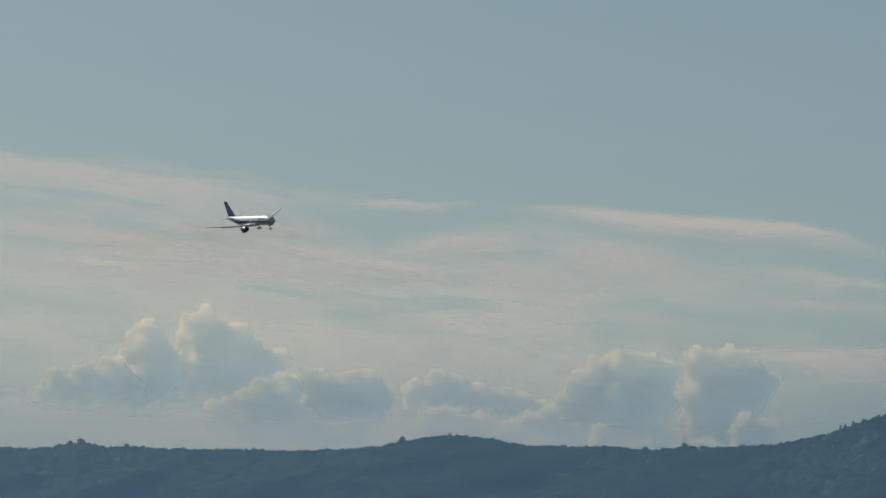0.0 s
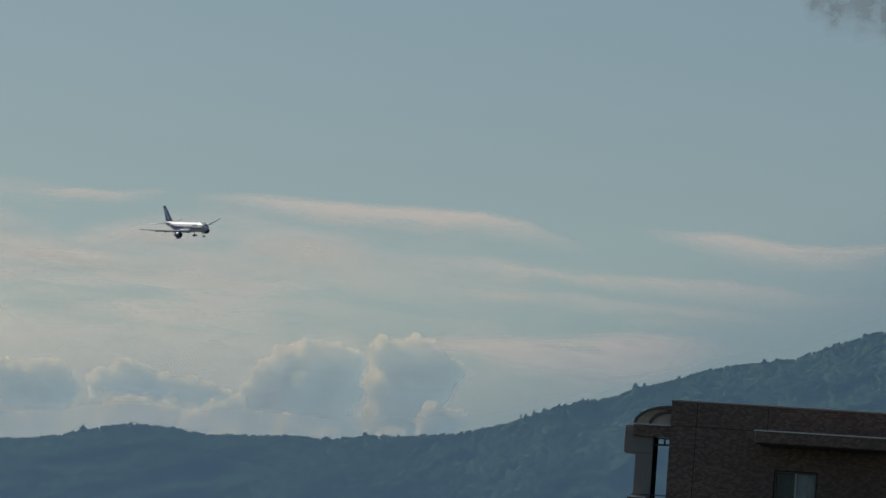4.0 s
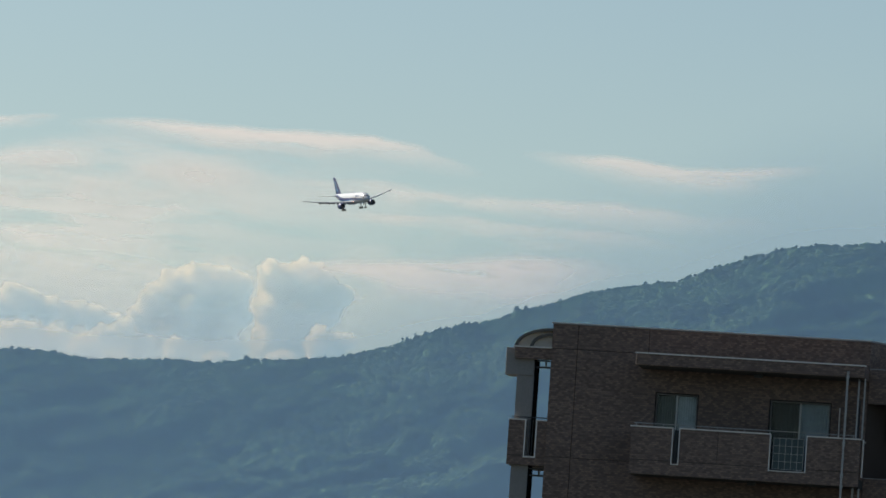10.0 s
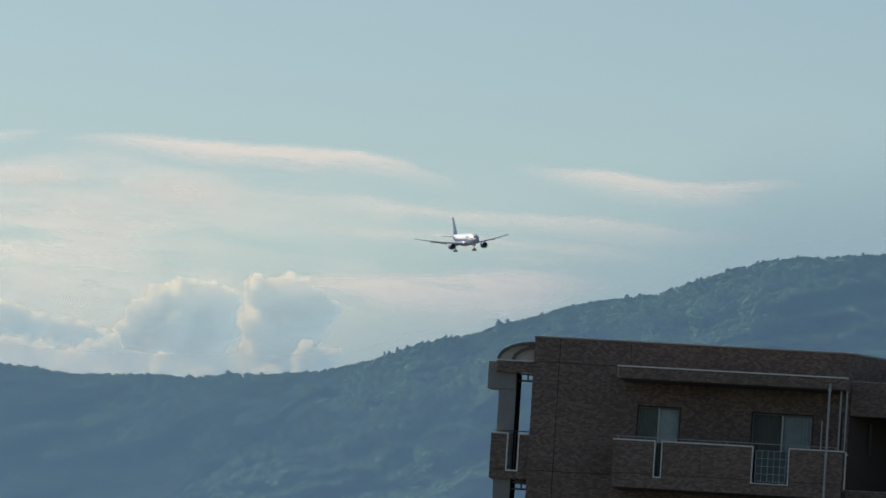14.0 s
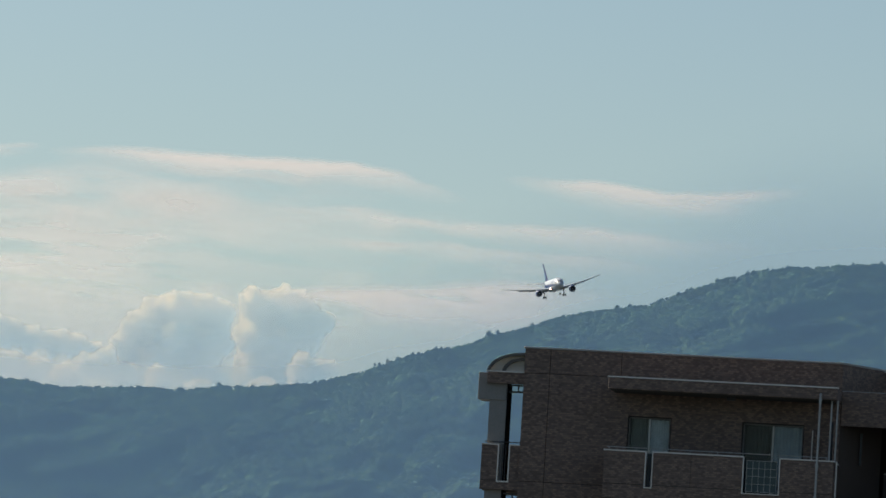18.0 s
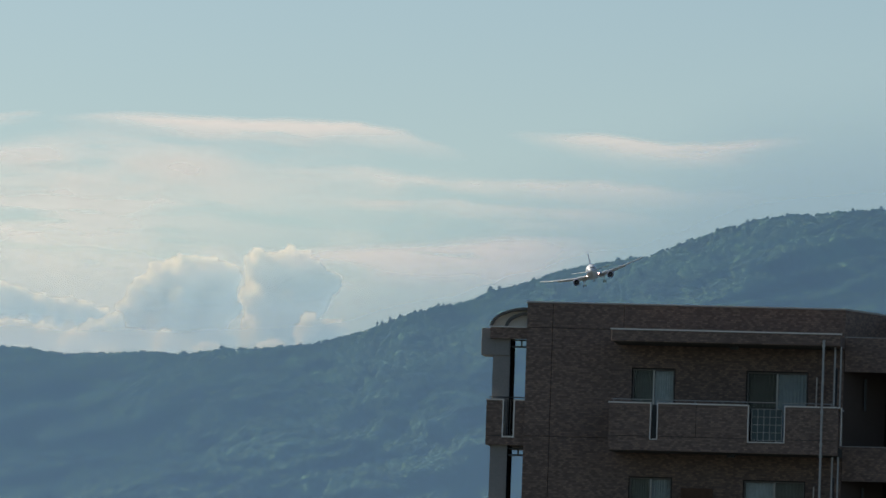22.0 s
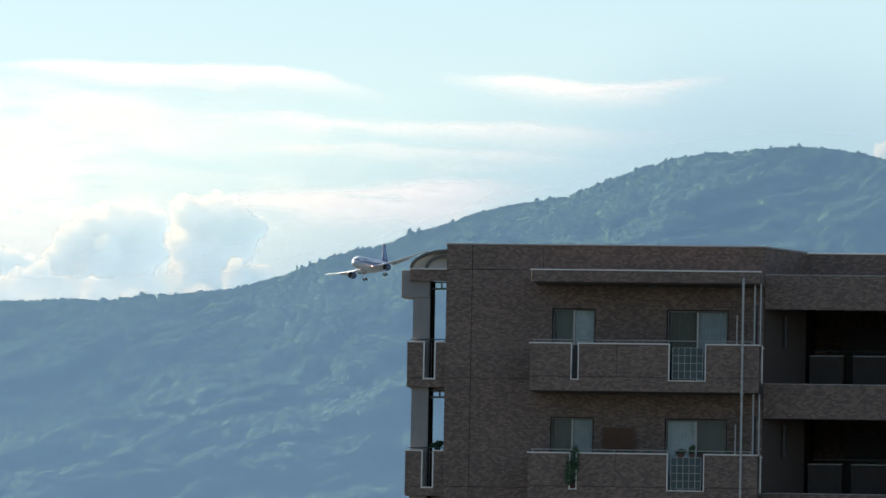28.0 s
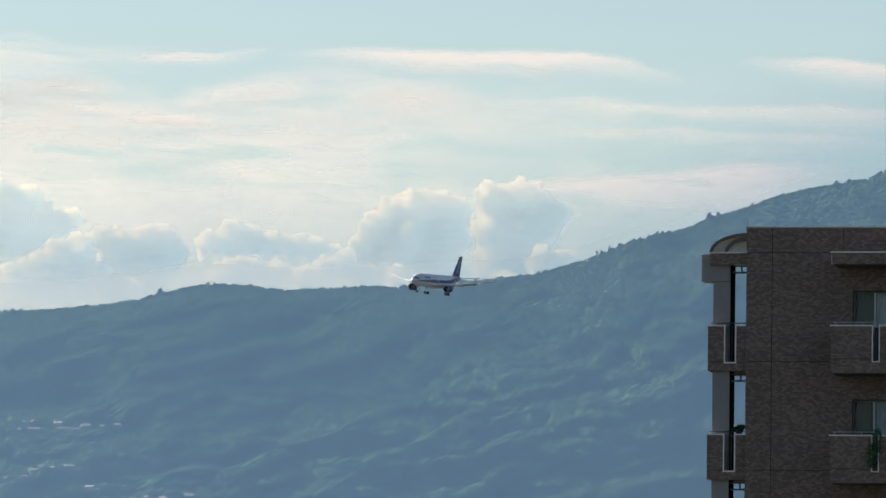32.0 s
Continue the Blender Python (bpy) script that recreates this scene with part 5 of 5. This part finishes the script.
    part("housing", loft([[(x, sgn * 2.72 + r * math.cos(k * math.pi / 9), -1.6 + r * math.sin(k * math.pi / 9)) for k in range(18)] for x, r in
                          ((7.2, 0.3), (9.2, 0.28), (9.2, 0.25), (8.02, 0.24))], caps=False), PAINT_GREY, lamp, smooth=True)
    # main gear
    gx, gy, gz = -2.4, sgn * 4.65, -5.3
    leg = rod("main_gear", (gx, gy, -2.0), (gx, gy, gz), 0.2, ALLOY, liner, "main landing gear leg")
    rod("side_brace", (gx, gy - sgn * 2.0, -2.4), (gx, gy, -3.6), 0.09, ALLOY, leg, sides=8)
    boxes("bogie_beam", [(gx - 0.75, gx + 0.75, gy - 0.13, gy + 0.13, gz - 0.12, gz + 0.14)], ALLOY, leg)
    boxes("gear_door", [(gx - 1.1, gx + 1.1, gy + sgn * 0.32, gy + sgn * 0.37, -3.3, -1.9)], PAINT_GREY, leg)
    for dx in (-0.72, 0.72):
        for dy in (-0.55, 0.55):
            bm = bmesh.new()
            bmesh.ops.create_cone(bm, cap_ends=True, segments=20, radius1=0.57, radius2=0.57, depth=0.42, matrix=Matrix.Translation((gx + dx, gy + dy, gz)) @ pose(0, 0, 0, 90, 0, 0))
            bmesh.ops.bevel(bm, geom=[e for e in bm.edges if abs(e.verts[0].co.y - e.verts[1].co.y) < 0.01], offset=0.1, segments=2, affect="EDGES")
            w = part("wheel", bm, TYRE, leg)
# nose gear
leg = rod("nose_gear", (19.4, 0, -2.3), (19.4, 0, -4.95), 0.13, ALLOY, liner, "nose landing gear leg")
for dy in (-0.3, 0.3):
    bm = bmesh.new()
    bmesh.ops.create_cone(bm, cap_ends=True, segments=18, radius1=0.46, radius2=0.46, depth=0.3, matrix=Matrix.Translation((19.4, dy, -4.95)) @ pose(0, 0, 0, 90, 0, 0))
    part("wheel", bm, TYRE, leg)
    boxes("gear_door", [(18.2, 19.8, dy * 1.9 - 0.02, dy * 1.9 + 0.02, -3.5, -2.5)], PAINT_GREY, leg)
bm = bmesh.new()
bmesh.ops.create_cone(bm, cap_ends=True, segments=12, radius1=0.13, radius2=0.13, depth=0.06, matrix=Matrix.Translation((19.6, 0, -3.3)) @ pose(0, 0, 0, 0, 90, 0))
part("taxi_light", bm, ALLOY, leg)
# fin and rudder
fin_st = [(1.6, -16.4, 9.2), (2.6, -18.0, 8.4), (6.5, -21.2, 6.1), (10.7, -24.6, 3.6), (11.1, -25.2, 2.9)]
fin = part("fin", loft([[(le - x, h, z) for x, h in foil(ch * 0.72, 0.10)] for z, le, ch in fin_st]), PAINT_BLUE, liner, "deep blue tail fin", smooth=True)
part("rudder", loft([[(le - ch * 0.71 - x, h, z) for x, h in foil(ch * 0.3, 0.12, 5)] for z, le, ch in fin_st[1:]]), PAINT_BLUE, fin, smooth=True)
for sgn in (1, -1):
    for z0, z1, dx in ((3.9, 5.4, 0.0), (5.8, 7.3, 0.0), (7.7, 9.2, 0.0)):
        le, ch = [float(np.interp((z0 + z1) / 2, [q[0] for q in fin_st], [q[k] for q in fin_st])) for k in (1, 2)]
        y = sgn * (ch * 0.72 * 0.055 + 0.02)
        bm = bmesh.new()
        vs = [bm.verts.new(p) for p in ((le - ch * 0.28, y, z0), (le - ch * 0.62, y, z0), (le - ch * 0.70, y, z1), (le - ch * 0.36, y, z1))]
        bm.faces.new(vs)
        ex = bmesh.ops.extrude_face_region(bm, geom=bm.faces[:])["geom"]
        bmesh.ops.translate(bm, verts=[g for g in ex if isinstance(g, bmesh.types.BMVert)], vec=(0, -sgn * 0.05, 0))
        bmesh.ops.recalc_face_normals(bm, faces=bm.faces)
        part("fin_marking", bm, PAINT_SKY, fin, "pale marking on the fin")
bm = bmesh.new()
bmesh.ops.create_uvsphere(bm, u_segments=10, v_segments=8, radius=0.16, matrix=Matrix.Translation((1.0, 0, -3.35)))
part("beacon", bm, LAMP_RED, liner, "red belly beacon")

# seconds, place in metres, bank, pitch and heading in degrees
FLIGHT = [
    (0.0, -404.2, 3934.0, 350.9, 19.2, 1.5, -56.2),
    (2.0, -324.4, 3865.5, 345.3, 17.9, 2.1, -58.2),
    (4.0, -255.2, 3797.7, 338.6, 13.5, 3.4, -61.7),
    (6.5, -181.0, 3714.8, 324.2, 12.8, 2.2, -64.8),
    (9.0, -120.6, 3634.3, 312.8, 13.2, 2.3, -70.5),
    (11.0, -78.3, 3571.9, 301.2, 11.3, 2.3, -71.6),
    (14.0, -31.1, 3481.8, 287.8, 7.5, 3.1, -77.5),
    (16.5, 1.3, 3410.3, 273.4, 9.7, 1.8, -80.9),
    (19.0, 24.0, 3341.9, 260.3, 13.6, 2.1, -85.5),
    (20.5, 30.8, 3302.5, 252.3, 14.0, 2.2, -88.9),
    (22.0, 33.8, 3264.6, 242.6, 15.4, 1.5, -91.6),
    (23.0, 31.3, 3239.3, 236.8, 16.0, 1.1, -94.6),
    (25.0, 16.2, 3191.2, 225.7, 15.0, 0.8, -99.3),
    (26.0, 4.3, 3167.8, 219.5, 14.0, 0.0, -102.8),
    (29.0, -49.1, 3099.9, 203.7, 10.2, 1.1, -108.1),
    (30.0, -73.8, 3077.8, 199.0, 5.6, 1.0, -109.7),
    (31.0, -98.0, 3055.9, 194.2, 1.2, 2.0, -110.0),
    (32.0, -125.6, 3034.2, 188.5, -4.7, 1.7, -109.7),
]

def motions():
    walk(liner, [(t, pose(x, y, z, bank, pitch, heading)) for t, x, y, z, bank, pitch, heading in FLIGHT])
    for ob, speed in DRIFT:
        walk(ob, [(0.0, pose(-speed * 16, 0, 0)), (32.0, pose(speed * 16, 0, 0))])


motions()
